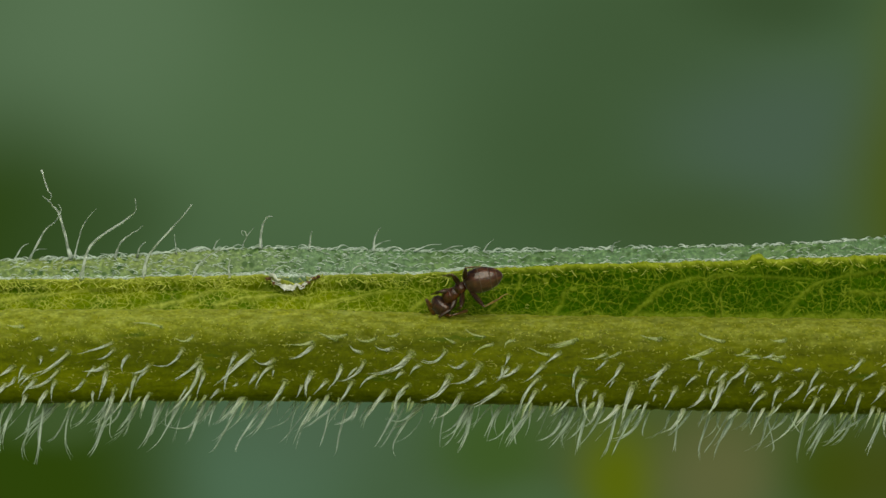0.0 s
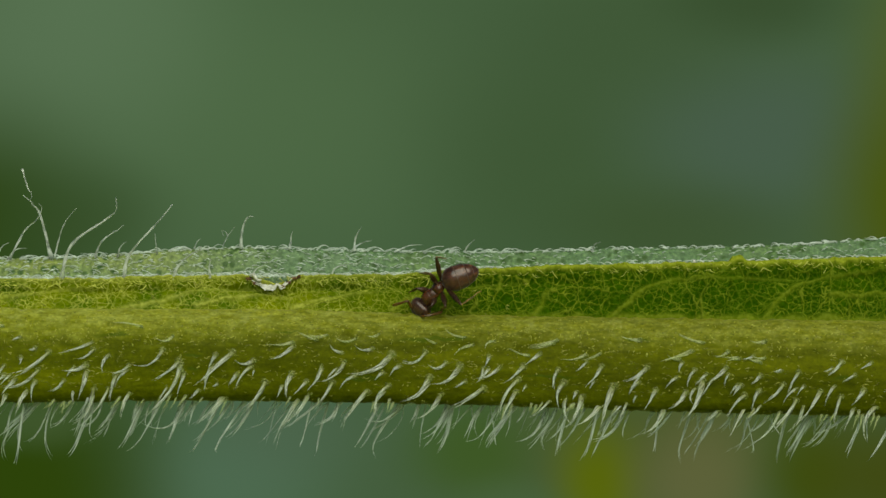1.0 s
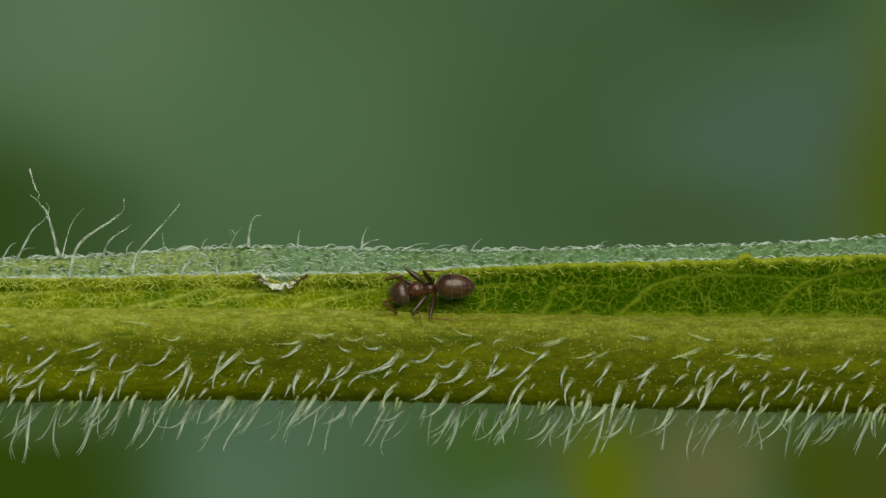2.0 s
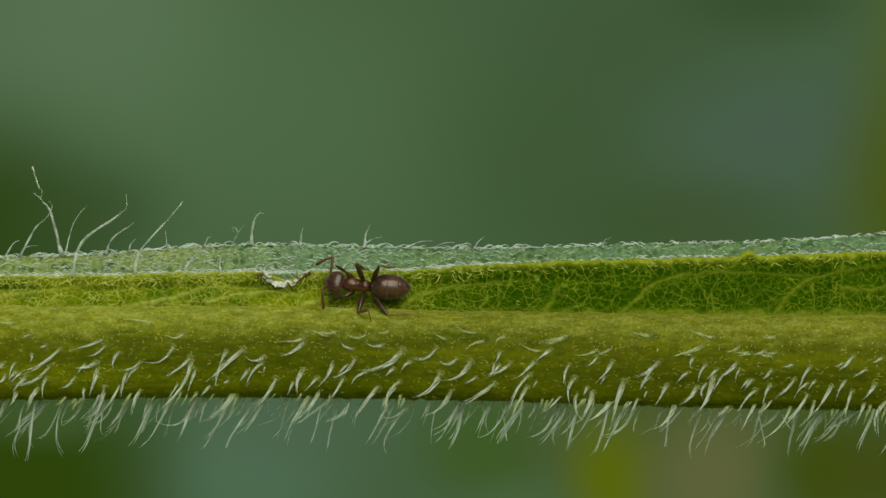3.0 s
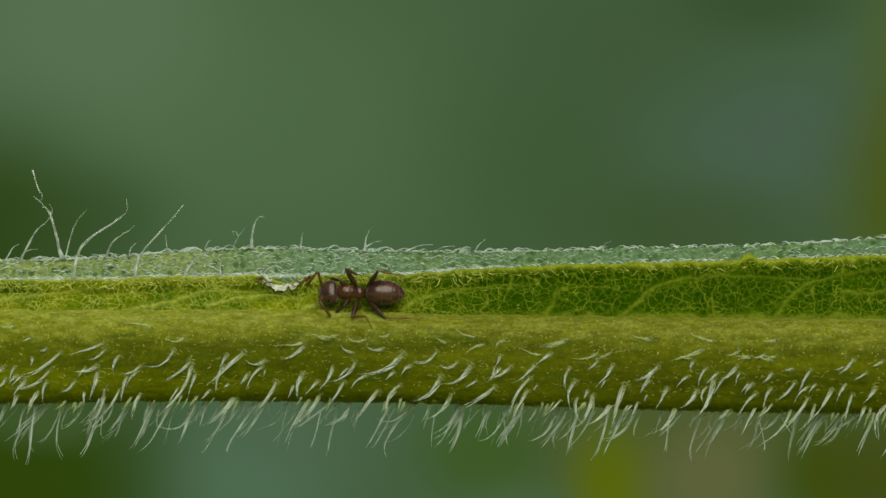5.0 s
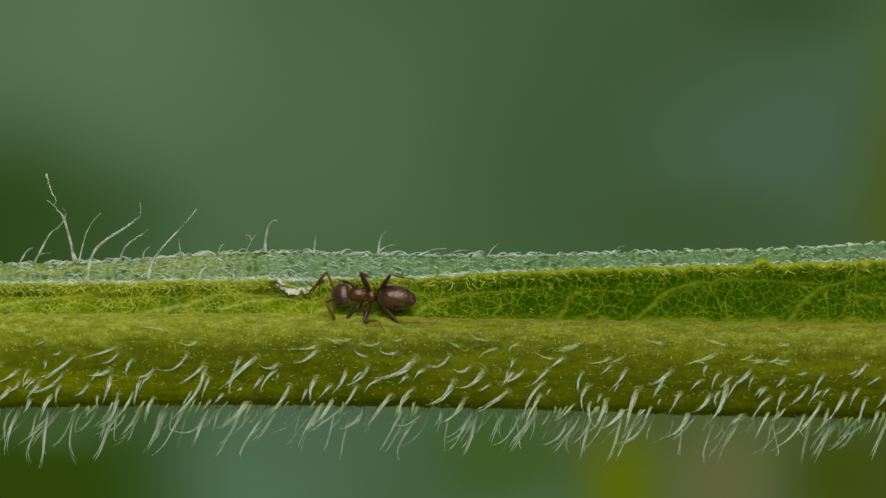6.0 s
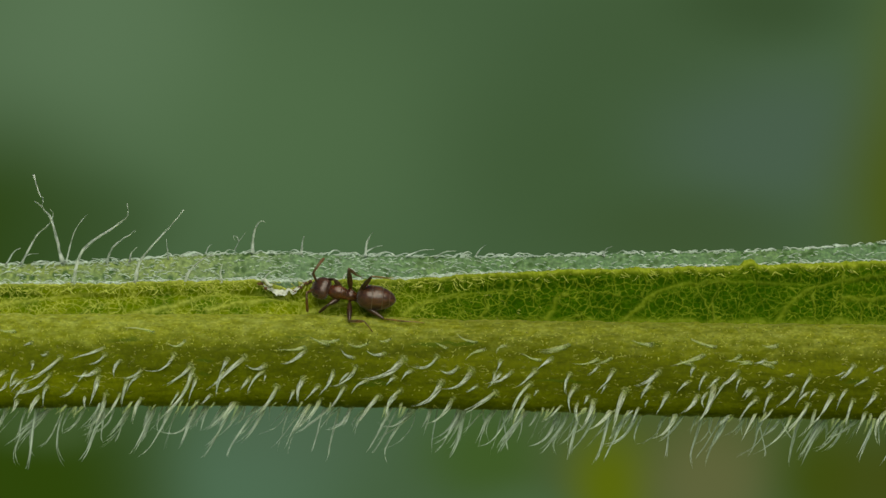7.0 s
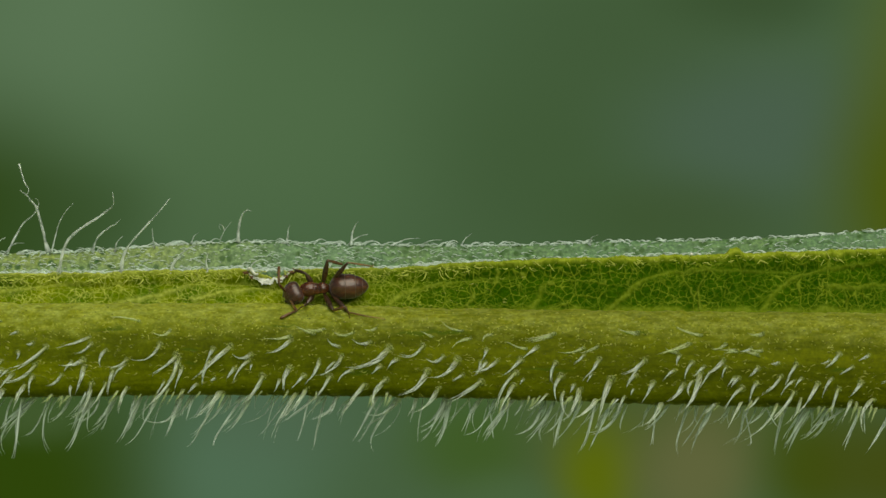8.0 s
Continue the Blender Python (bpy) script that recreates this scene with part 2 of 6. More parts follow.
def distance_material():
    """The far meadow, wholly out of focus: soft patches of green, slate and olive that melt into one another, glowing
    by themselves.
    """
    m = bpy.data.materials.new("meadow_glow")
    m.use_nodes = True
    n, l = m.node_tree.nodes, m.node_tree.links
    n.remove(n["Principled BSDF"])
    co = n.new("ShaderNodeTexCoord")
    wob = n.new("ShaderNodeTexNoise")
    wob.inputs["Scale"].default_value, wob.inputs["Detail"].default_value = 9.0, 1.0
    l.new(co.outputs["Object"], wob.inputs["Vector"])
    bent = n.new("ShaderNodeVectorMath")
    bent.operation = "MULTIPLY_ADD"
    bent.inputs[1].default_value = (0.02, 0.0, 0.02)
    l.new(wob.outputs["Color"], bent.inputs[0])
    l.new(co.outputs["Object"], bent.inputs[2])
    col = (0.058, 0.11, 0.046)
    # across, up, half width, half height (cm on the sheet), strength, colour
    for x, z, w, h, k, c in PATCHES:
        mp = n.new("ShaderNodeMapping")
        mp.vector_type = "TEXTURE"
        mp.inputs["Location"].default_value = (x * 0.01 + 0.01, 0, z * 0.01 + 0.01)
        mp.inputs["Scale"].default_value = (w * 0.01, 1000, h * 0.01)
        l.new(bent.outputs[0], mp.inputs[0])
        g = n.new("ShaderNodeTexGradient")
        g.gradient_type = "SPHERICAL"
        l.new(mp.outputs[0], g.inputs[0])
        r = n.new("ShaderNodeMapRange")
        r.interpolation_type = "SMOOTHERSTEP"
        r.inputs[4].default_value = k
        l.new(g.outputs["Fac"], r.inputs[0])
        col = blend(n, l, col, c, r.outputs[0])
    # the sheet glows: the daylight on the meadow is put into its colour
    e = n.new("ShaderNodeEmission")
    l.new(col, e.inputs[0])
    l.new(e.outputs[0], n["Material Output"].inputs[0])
    return m


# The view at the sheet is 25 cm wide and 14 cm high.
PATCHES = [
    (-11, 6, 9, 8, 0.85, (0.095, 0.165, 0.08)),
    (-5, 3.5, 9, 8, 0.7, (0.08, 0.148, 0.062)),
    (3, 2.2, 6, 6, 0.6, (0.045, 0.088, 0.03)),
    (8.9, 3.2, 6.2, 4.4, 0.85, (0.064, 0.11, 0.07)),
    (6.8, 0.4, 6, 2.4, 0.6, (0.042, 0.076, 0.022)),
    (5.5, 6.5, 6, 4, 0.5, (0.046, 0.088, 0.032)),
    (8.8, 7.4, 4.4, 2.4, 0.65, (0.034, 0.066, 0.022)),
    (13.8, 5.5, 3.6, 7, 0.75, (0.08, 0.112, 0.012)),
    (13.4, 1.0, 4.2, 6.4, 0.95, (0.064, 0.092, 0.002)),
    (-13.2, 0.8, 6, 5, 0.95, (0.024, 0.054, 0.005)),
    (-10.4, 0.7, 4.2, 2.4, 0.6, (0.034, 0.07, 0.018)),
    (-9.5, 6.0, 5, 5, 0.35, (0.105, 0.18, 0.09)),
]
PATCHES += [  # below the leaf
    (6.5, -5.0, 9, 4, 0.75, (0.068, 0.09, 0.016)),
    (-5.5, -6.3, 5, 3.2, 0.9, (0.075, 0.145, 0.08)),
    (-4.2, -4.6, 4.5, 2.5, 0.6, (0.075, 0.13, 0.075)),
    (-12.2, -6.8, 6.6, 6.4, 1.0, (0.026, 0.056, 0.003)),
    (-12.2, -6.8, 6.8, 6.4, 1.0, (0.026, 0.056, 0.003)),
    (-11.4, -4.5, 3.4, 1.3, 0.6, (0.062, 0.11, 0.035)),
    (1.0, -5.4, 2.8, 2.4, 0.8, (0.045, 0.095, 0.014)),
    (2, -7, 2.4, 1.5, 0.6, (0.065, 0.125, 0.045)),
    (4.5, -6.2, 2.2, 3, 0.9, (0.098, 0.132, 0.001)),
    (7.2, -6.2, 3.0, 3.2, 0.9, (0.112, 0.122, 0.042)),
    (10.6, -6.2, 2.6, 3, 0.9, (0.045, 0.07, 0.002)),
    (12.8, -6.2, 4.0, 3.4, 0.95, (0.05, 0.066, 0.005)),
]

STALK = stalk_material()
BLADE = blade_material()
FAR_BLADE = far_blade_material()
HAIR_FACE = hair_material("hair_cream", (0.9, 0.98, 0.9), 0.62, (40, 40, 2.2), rooted=True, low=0.5)
HAIR_FAINT = hair_material("hair_clear", (0.88, 0.96, 0.55), 0.78, (40, 40, 2.2), low=0.85)
WART = hair_material("wart_green", (0.34, 0.4, 0.1), 0.84, (30, 30, 30), low=0.75, lit_through=0.1)
HAIR = hair_material("hair_white", (0.87, 0.98, 0.95), 0.42, (40, 40, 2.2), low=0.62)
STRAND = hair_material("strand_white", (0.92, 1.0, 0.98), 0.5, (2200, 2200, 2200), low=0.75, glassy=True)
FUZZ = hair_material("fuzz_yellow", (0.6, 0.63, 0.13), 0.58, (3000, 3000, 3000), low=0.85)
FUZZ_RIM = hair_material("fuzz_rim", (0.76, 0.82, 0.17), 0.4, (3000, 3000, 3000), low=0.85)
FUZZ_PALE = hair_material("fuzz_pale", (0.86, 0.98, 0.92), 0.3, (3000, 3000, 3000), low=0.85)
TORN = plain_material("torn_tissue", (0.32, 0.36, 0.28), (0.78, 0.83, 0.74), 0.6, 5000)
SCAB = plain_material("dry_brown_edge", (0.06, 0.025, 0.008), (0.16, 0.08, 0.02), 0.7, 5000)
# opaque white: the drop's sparkle is put into the colour
GLINT_BEAD = plain_material("dew_glint", (0.85, 0.88, 0.85), (0.9, 0.9, 0.9), 0.05, 900)
SHELL = shell_material("shell_brown", (0.026, 0.0105, 0.005), (0.125, 0.054, 0.026), 0.2, 6000, 0.45, 0.36)
PLATE = shell_material("plate_edge", (0.06, 0.038, 0.02), (0.17, 0.12, 0.07), 0.35)
FEELER = shell_material("feeler_amber", (0.055, 0.026, 0.005), (0.19, 0.1, 0.02), 0.4, glow=0.5)
THORAX = shell_material("shell_red_brown", (0.028, 0.008, 0.0025), (0.14, 0.05, 0.015), 0.24, 7000, 0.35, 0.05)
HEAD_SHELL = shell_material("shell_dark", (0.026, 0.011, 0.006), (0.1, 0.047, 0.025), 0.28, 9000, 0.2, 0.35)
LIMB = shell_material("limb_brown", (0.018, 0.008, 0.003), (0.062, 0.031, 0.01), 0.32)
FOOT = shell_material("foot_straw", (0.2, 0.14, 0.05), (0.36, 0.27, 0.1), 0.45, glow=0.4)
SHIN = shell_material("shin_tan", (0.06, 0.033, 0.011), (0.18, 0.105, 0.038), 0.38, glow=0.3)
STRAW_SHIN = shell_material("shin_straw", (0.13, 0.085, 0.028), (0.28, 0.2, 0.07), 0.4, glow=0.4)
EYE = shell_material("eye_black", (0.006, 0.005, 0.005), (0.012, 0.01, 0.01), 0.2)
BOUNCE_GROUND = plain_material("bounce_green", (0.22, 0.29, 0.08), (0.33, 0.38, 0.13), 0.9, 40)


# ---- building blocks ----
def mesh_of(name, verts, faces, mat, smooth=True):
    me = bpy.data.meshes.new(name)
    me.from_pydata([tuple(v) for v in verts], [], [tuple(f) for f in faces])
    me.materials.append(mat)
    if smooth:
        me.polygons.foreach_set("use_smooth", [True] * len(me.polygons))
    me.update()
    return me


def part(name, me, parent, label="", m=None):
    ob = new(name, me)
    ob.parent = parent
    if m is not None:
        ob.matrix_basis = m
    return tagged(ob, label)


def flat(u, w, y):
    """A place y mm behind the stalk's axis that lines up with (u, w) mm in the stalk's own plane, in mm."""
    k = 1 + y / REACH
    return Vector((u * k, y, w * k))


def tube(path, radii, sides=8, cap=True):
    """Vertices and faces of a round tube along a path of vectors."""
    verts, faces = [], []
    ahead = None
    for i, p in enumerate(path):
        d = (path[min(i + 1, len(path) - 1)] - path[max(i - 1, 0)]).normalized()
        if ahead is None:
            ahead = d.orthogonal().normalized()
        ahead = (ahead - d * ahead.dot(d)).normalized()
        side = d.cross(ahead)
        for k in range(sides):
            a = 2 * math.pi * k / sides
            verts.append(p + (ahead * math.cos(a) + side * math.sin(a)) * radii[i])
    for i in range(len(path) - 1):
        for k in range(sides):
            a, b = i * sides + k, i * sides + (k + 1) % sides
            faces.append((a, b, b + sides, a + sides))
    if cap:
        faces.append(tuple(range(sides))[::-1])
        faces.append(tuple(len(verts) - sides + k for k in range(sides)))
    return verts, faces


def joined(pieces):
    verts, faces = [], []
    for v, f in pieces:
        o = len(verts)
        verts += v
        faces += [tuple(i + o for i in q) for q in f]
    return verts, faces


def loft(sections, sides=24):
    """A closed body along x from sections (x, y half, z half, z centre[, squareness])."""
    verts, faces = [], []
    for x, hy, hz, cz, *sq in sections:
        e = sq[0] if sq else 1.0
        for k in range(sides):
            a = 2 * math.pi * k / sides
            c, s = math.cos(a), math.sin(a)
            verts.append(Vector((x, hy * math.copysign(abs(c) ** e, c), cz + hz * math.copysign(abs(s) ** e, s))))
    n = len(sections)
    for i in range(n - 1):
        for k in range(sides):
            a, b = i * sides + k, i * sides + (k + 1) % sides
            faces.append((a, a + sides, b + sides, b))
    faces.append(tuple(range(sides)))
    faces.append(tuple((n - 1) * sides + k for k in range(sides))[::-1])
    return verts, faces


def finer(sections, times=4):
    """The same body with more sections, its profile smoothed between them."""
    rows = [tuple(q) + (1.0,) * (5 - len(q)) for q in sections]
    knots = np.arange(len(rows))
    at = np.linspace(0, len(rows) - 1, (len(rows) - 1) * times + 1)
    cols = np.stack([np.interp(at, knots, [q[i] for q in rows]) for i in range(5)], 1)
    for _ in range(3):
        cols[1:-1] = (cols[:-2] + 2 * cols[1:-1] + cols[2:]) / 4
    return [tuple(float(v) for v in q) for q in cols]


def lumpy(pair, size, amount):
    """A body with an uneven skin: bumps of that size and height, in mm."""
    lift = [noise.noise(v / size) + 0.5 * noise.noise(v / size * 2.3) for v in pair[0]]
    return [v * (1 + amount * k / max(0.1, v.length)) for v, k in zip(pair[0], lift)], pair[1]


def scaled(pair, k=MM):
    return [v * k for v in pair[0]], pair[1]


# ---- the meadow around ----
# unseen ground, added and lightened to bounce light onto the leaf's underside
bm = bmesh.new()
bmesh.ops.create_grid(bm, x_segments=8, y_segments=8, size=300)
me = bpy.data.meshes.new("ground")
bm.to_mesh(me)
bm.free()
me.materials.append(BOUNCE_GROUND)
ground = tagged(new("ground", me), "unseen green ground far under the leaf, lightened to bounce light up", "ground", kind="structure")
ground.location = (0, 0, -0.45)


def backdrop_sheet():
    """A sheet that bows round the far side, from the ground up."""
    cols, rows = 48, 12
    verts, faces = [], []
    for j in range(rows + 1):
        for i in range(cols + 1):
            x = -1.0 + 2.0 * i / cols
            verts.append((x, -0.35 * abs(x) ** 2.5, -0.45 + 0.95 * j / rows))
    for j in range(rows):
        for i in range(cols):
            a = j * (cols + 1) + i
            faces.append((a, a + 1, a + cols + 2, a + cols + 1))
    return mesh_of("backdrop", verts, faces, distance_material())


backdrop = tagged(new("backdrop", backdrop_sheet()), "glowing sheet of blurred green meadow far behind the leaf", "backdrop", kind="structure")
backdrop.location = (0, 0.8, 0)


# ---- the leaf: stalk-thick midrib, one half of the blade rising behind it, the other half beyond ----
def line(*nodes):
    """A smooth curve through (u, w) mm nodes, as a function of u."""
    us, ws = np.array(nodes).T
    grid = np.linspace(us[0], us[-1], 400)
    vals = np.interp(grid, us, ws)
    pad = np.pad(vals, 12, mode="reflect", reflect_type="odd")
    vals = np.convolve(pad, np.hanning(25) / np.hanning(25).sum(), "valid")
    return lambda u: float(np.interp(u, grid, vals))


EDGE = 22.0  # the stretch with full detail
TIP, END = -78.0, 58.0  # the leaf's tip and its cut foot
stalk_top = line((-27, -2.72), (-19.6, -2.72), (-7, -2.72), (0.4, -2.95), (8, -3.05), (19.6, -3.17), (27, -3.2))
stalk_foot = line((-27, -6.9), (-19.6, -6.85), (-10.8, -6.72), (-4.6, -6.78), (2.9, -6.92), (10.4, -7.18), (19.6, -7.35), (27, -7.5))
rim = line((-27, -1.5), (-19.6, -1.48), (-14.6, -1.42), (-10.8, -1.3), (-5.6, -1.3), (-2.1, -1.26), (0.4, -1.05), (3, -0.92), (6.6, -0.8), (13, -0.62), (19.6, -0.4), (27, -0.2))
crest = line((-27, -0.6), (-19.6, -0.52), (-17, -0.47), (-14.6, -0.35), (-13.3, -0.2), (-11.6, -0.1), (-8.8, 0.02), (-4.6, -0.08), (0.4, -0.17), (4, -0.12), (8, 0.02), (13, 0.1), (16.6, 0.28), (19.6, 0.52), (27, 0.8))

# half of the stalk's cross-section, from the top round the front to the foot; y and z in radii
SECTION = [(0.55, 0.94), (0.3, 1.0), (0.02, 0.9), (-0.221, 0.75), (-0.425, 0.58), (-0.578, 0.38), (-0.68, 0.14), (-0.739, -0.12), (-0.756, -0.36), (-0.756, -0.62), (-0.714, -0.84), (-0.527, -0.97), (-0.085, -1.0), (0.45, -0.9), (0.78, -0.66), (0.97, -0.25), (0.98, 0.2), (0.85, 0.62)]


def stalk_front(w, u):
    """The y of the stalk's front skin at height w."""
    top, foot = stalk_top(u), stalk_foot(u)
    r, c = (top - foot) / 2, (top + foot) / 2
    zs = [z for y, z in SECTION[1:13]][::-1]
    ys = [y for y, z in SECTION[1:13]][::-1]
    return r * float(np.interp((w - c) / r, zs, ys))


def blade_y(u, w):
    """The y of the near half of the blade at height w."""
    lo, hi = stalk_top(u) - 0.5, rim(u)
    s = max(0.0, min(1.0, (w - lo) / (hi - lo)))
    return 0.68 + (blade_depth(u) - 0.68) * s ** 0.8


def blade_depth(u):
    return 1.2 + 0.36 * (rim(u) - stalk_top(u))


def stations(near, far):
    """Where along the leaf its sections lie: close together in the middle, wide apart towards tip and foot."""
    return np.concatenate([np.linspace(TIP, -EDGE, far + 1)[:-1], np.linspace(-EDGE, EDGE, near + 1), np.linspace(EDGE, END, far + 1)[1:]])


def slim(u):
    """How far the leaf narrows towards its tip."""
    return max(0.03, 1 - ((-EDGE - u) / (-EDGE - TIP)) ** 1.6) if u < -EDGE else 1.0


def narrowed(p):
    """A place on the leaf, in mm, drawn in towards the midrib's axis where the leaf narrows."""
    k = slim(p[0])
    return Vector((p[0], p[1] * k, -4.8 + (p[2] + 4.8) * k))


def stalk_mesh():
    ring = []
    n = len(SECTION)
    for k in range(96):  # a smooth closed curve through the section
        f = k / 96 * n
        i, t = int(f), f - int(f)
        p0, p1, p2, p3 = (np.array(SECTION[(i + d) % n]) for d in (-1, 0, 1, 2))
        ring.append(0.5 * (2 * p1 + (p2 - p0) * t + (2 * p0 - 5 * p1 + 4 * p2 - p3) * t * t + (3 * p1 - p0 - 3 * p2 + p3) * t ** 3))
    verts, faces = [], []
    us = stations(560, 60)
    cols = len(us) - 1
    for u in us.tolist():
        top, foot = stalk_top(u), stalk_foot(u)
        r, c = (top - foot) / 2, (top + foot) / 2
        for k, (y, z) in enumerate(ring):
            q = 1 + 0.014 * noise.noise((u * 0.35, k * 0.5, 3)) + 0.01 * noise.noise((u * 2.6, k * 0.9, 7))
            frayed = 0.07 * noise.noise((u * 0.9, 0, 11)) + 0.06 * noise.noise((u * 3.3, 0, 13)) if abs(z) > 0.8 else 0.0
            verts.append(narrowed((u, r * y * q, c + r * z * (1 + 0.4 * (q - 1)) + frayed * (abs(z) - 0.8) * 5)) * MM)
    m = 96
    for i in range(cols):
        for k in range(m):
            a, b = i * m + k, i * m + (k + 1) % m
            faces.append((a, b, b + m, a + m))
    faces.append(tuple(range(m))[::-1])
    faces.append(tuple(cols * m + k for k in range(m)))
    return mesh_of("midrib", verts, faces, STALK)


def cells(pu, pv, size, seed, stretch=1.0):
    """Distance in mm from each point to the nearest wall of an irregular net of cells."""
    rng = np.random.default_rng(seed)
    jit = rng.random((256, 64, 2))
    gu, gv = pu / (size * stretch), pv / size
    iu, iv = np.floor(gu).astype(int), np.floor(gv).astype(int)
    d1, d2 = np.full(pu.shape, 1e9), np.full(pu.shape, 1e9)
    for du in (-1, 0, 1):
        for dv in (-1, 0, 1):
            cu, cv = iu + du, iv + dv
            j = jit[cu % 256, cv % 64]
            d = np.hypot(cu + j[..., 0] - gu, cv + j[..., 1] - gv)
            d2 = np.where(d < d1, d1, np.minimum(d2, d))
            d1 = np.minimum(d1, d)
    return (d2 - d1) * size


def ripple(u, v, size, seed):
    """Smooth noise between -1 and 1 with bumps of that size in mm."""
    lattice = np.random.default_rng(seed).uniform(-1, 1, (512, 512))
    gu, gv = u / size, v / size
    iu, iv = np.floor(gu).astype(int), np.floor(gv).astype(int)
    fu, fv = gu - iu, gv - iv
    fu, fv = fu * fu * (3 - 2 * fu), fv * fv * (3 - 2 * fv)
    a, c = lattice[iu % 512, iv % 512], lattice[(iu + 1) % 512, iv % 512]
    b, d = lattice[iu % 512, (iv + 1) % 512], lattice[(iu + 1) % 512, (iv + 1) % 512]
    return (a * (1 - fu) + c * fu) * (1 - fv) + (b * (1 - fu) + d * fu) * fv


# side veins of the blade, from the midrib outward: (across, up) in mm
SIDE_VEINS = [
    [(-21.0, -2.5), (-19.2, -2.2), (-17.3, -1.85), (-15.5, -1.7)],
    [(-14.2, -2.72), (-12.5, -2.4), (-12.0, -2.18), (-11.1, -1.95), (-9.8, -1.75), (-8.2, -1.7)],
    [(-10.9, -2.5), (-9.3, -2.2), (-7.8, -2.05), (-6.8, -2.2)],
    [(-6.6, -2.65), (-5.6, -2.35), (-4.2, -2.1), (-2.6, -1.9)],
    [(-2.2, -2.75), (-1.6, -2.25), (-0.6, -2.0), (0.5, -1.78), (1.8, -1.6), (3.4, -1.45)],
    [(4.0, -2.95), (4.4, -2.5), (4.6, -1.95), (5.2, -1.6)],
    [(7.4, -3.02), (8.0, -2.6), (8.6, -2.0), (9.2, -1.6), (10.2, -1.32), (11.6, -1.2), (13.2, -1.22), (15.0, -1.28), (16.2, -1.3)],
    [(14.2, -3.1), (14.6, -2.6), (15.1, -2.0), (15.9, -1.5), (16.8, -1.22), (18.0, -1.05), (19.6, -0.8), (21.5, -0.55)],
    [(17.2, -2.0), (18.6, -2.02), (20.0, -1.85), (22.0, -1.6)],
]
# thin twigs that link them
TWIGS = [
    [(11.5, -3.1), (11.55, -2.6), (11.45, -2.1), (11.7, -1.6), (11.6, -1.3)],
    [(18.0, -3.15), (18.1, -2.6), (17.9, -2.1)],
    [(1.2, -2.9), (1.5, -2.5), (1.4, -2.0), (1.7, -1.65)],
]


def off_line(pu, pw, nodes):
    """Distance in mm from each point to a broken line, and how far along it the nearest place lies, 0 to 1."""
    best, where = np.full(pu.shape, 1e9), np.zeros(pu.shape)
    for i, ((a, b), (c, d)) in enumerate(zip(nodes, nodes[1:])):
        t = np.clip(((pu - a) * (c - a) + (pw - b) * (d - b)) / ((c - a) ** 2 + (d - b) ** 2), 0, 1)
        far = np.hypot(pu - a - t * (c - a), pw - b - t * (d - b))
        where = np.where(far < best, (i + t) / (len(nodes) - 1), where)
        best = np.minimum(best, far)
    return best, where


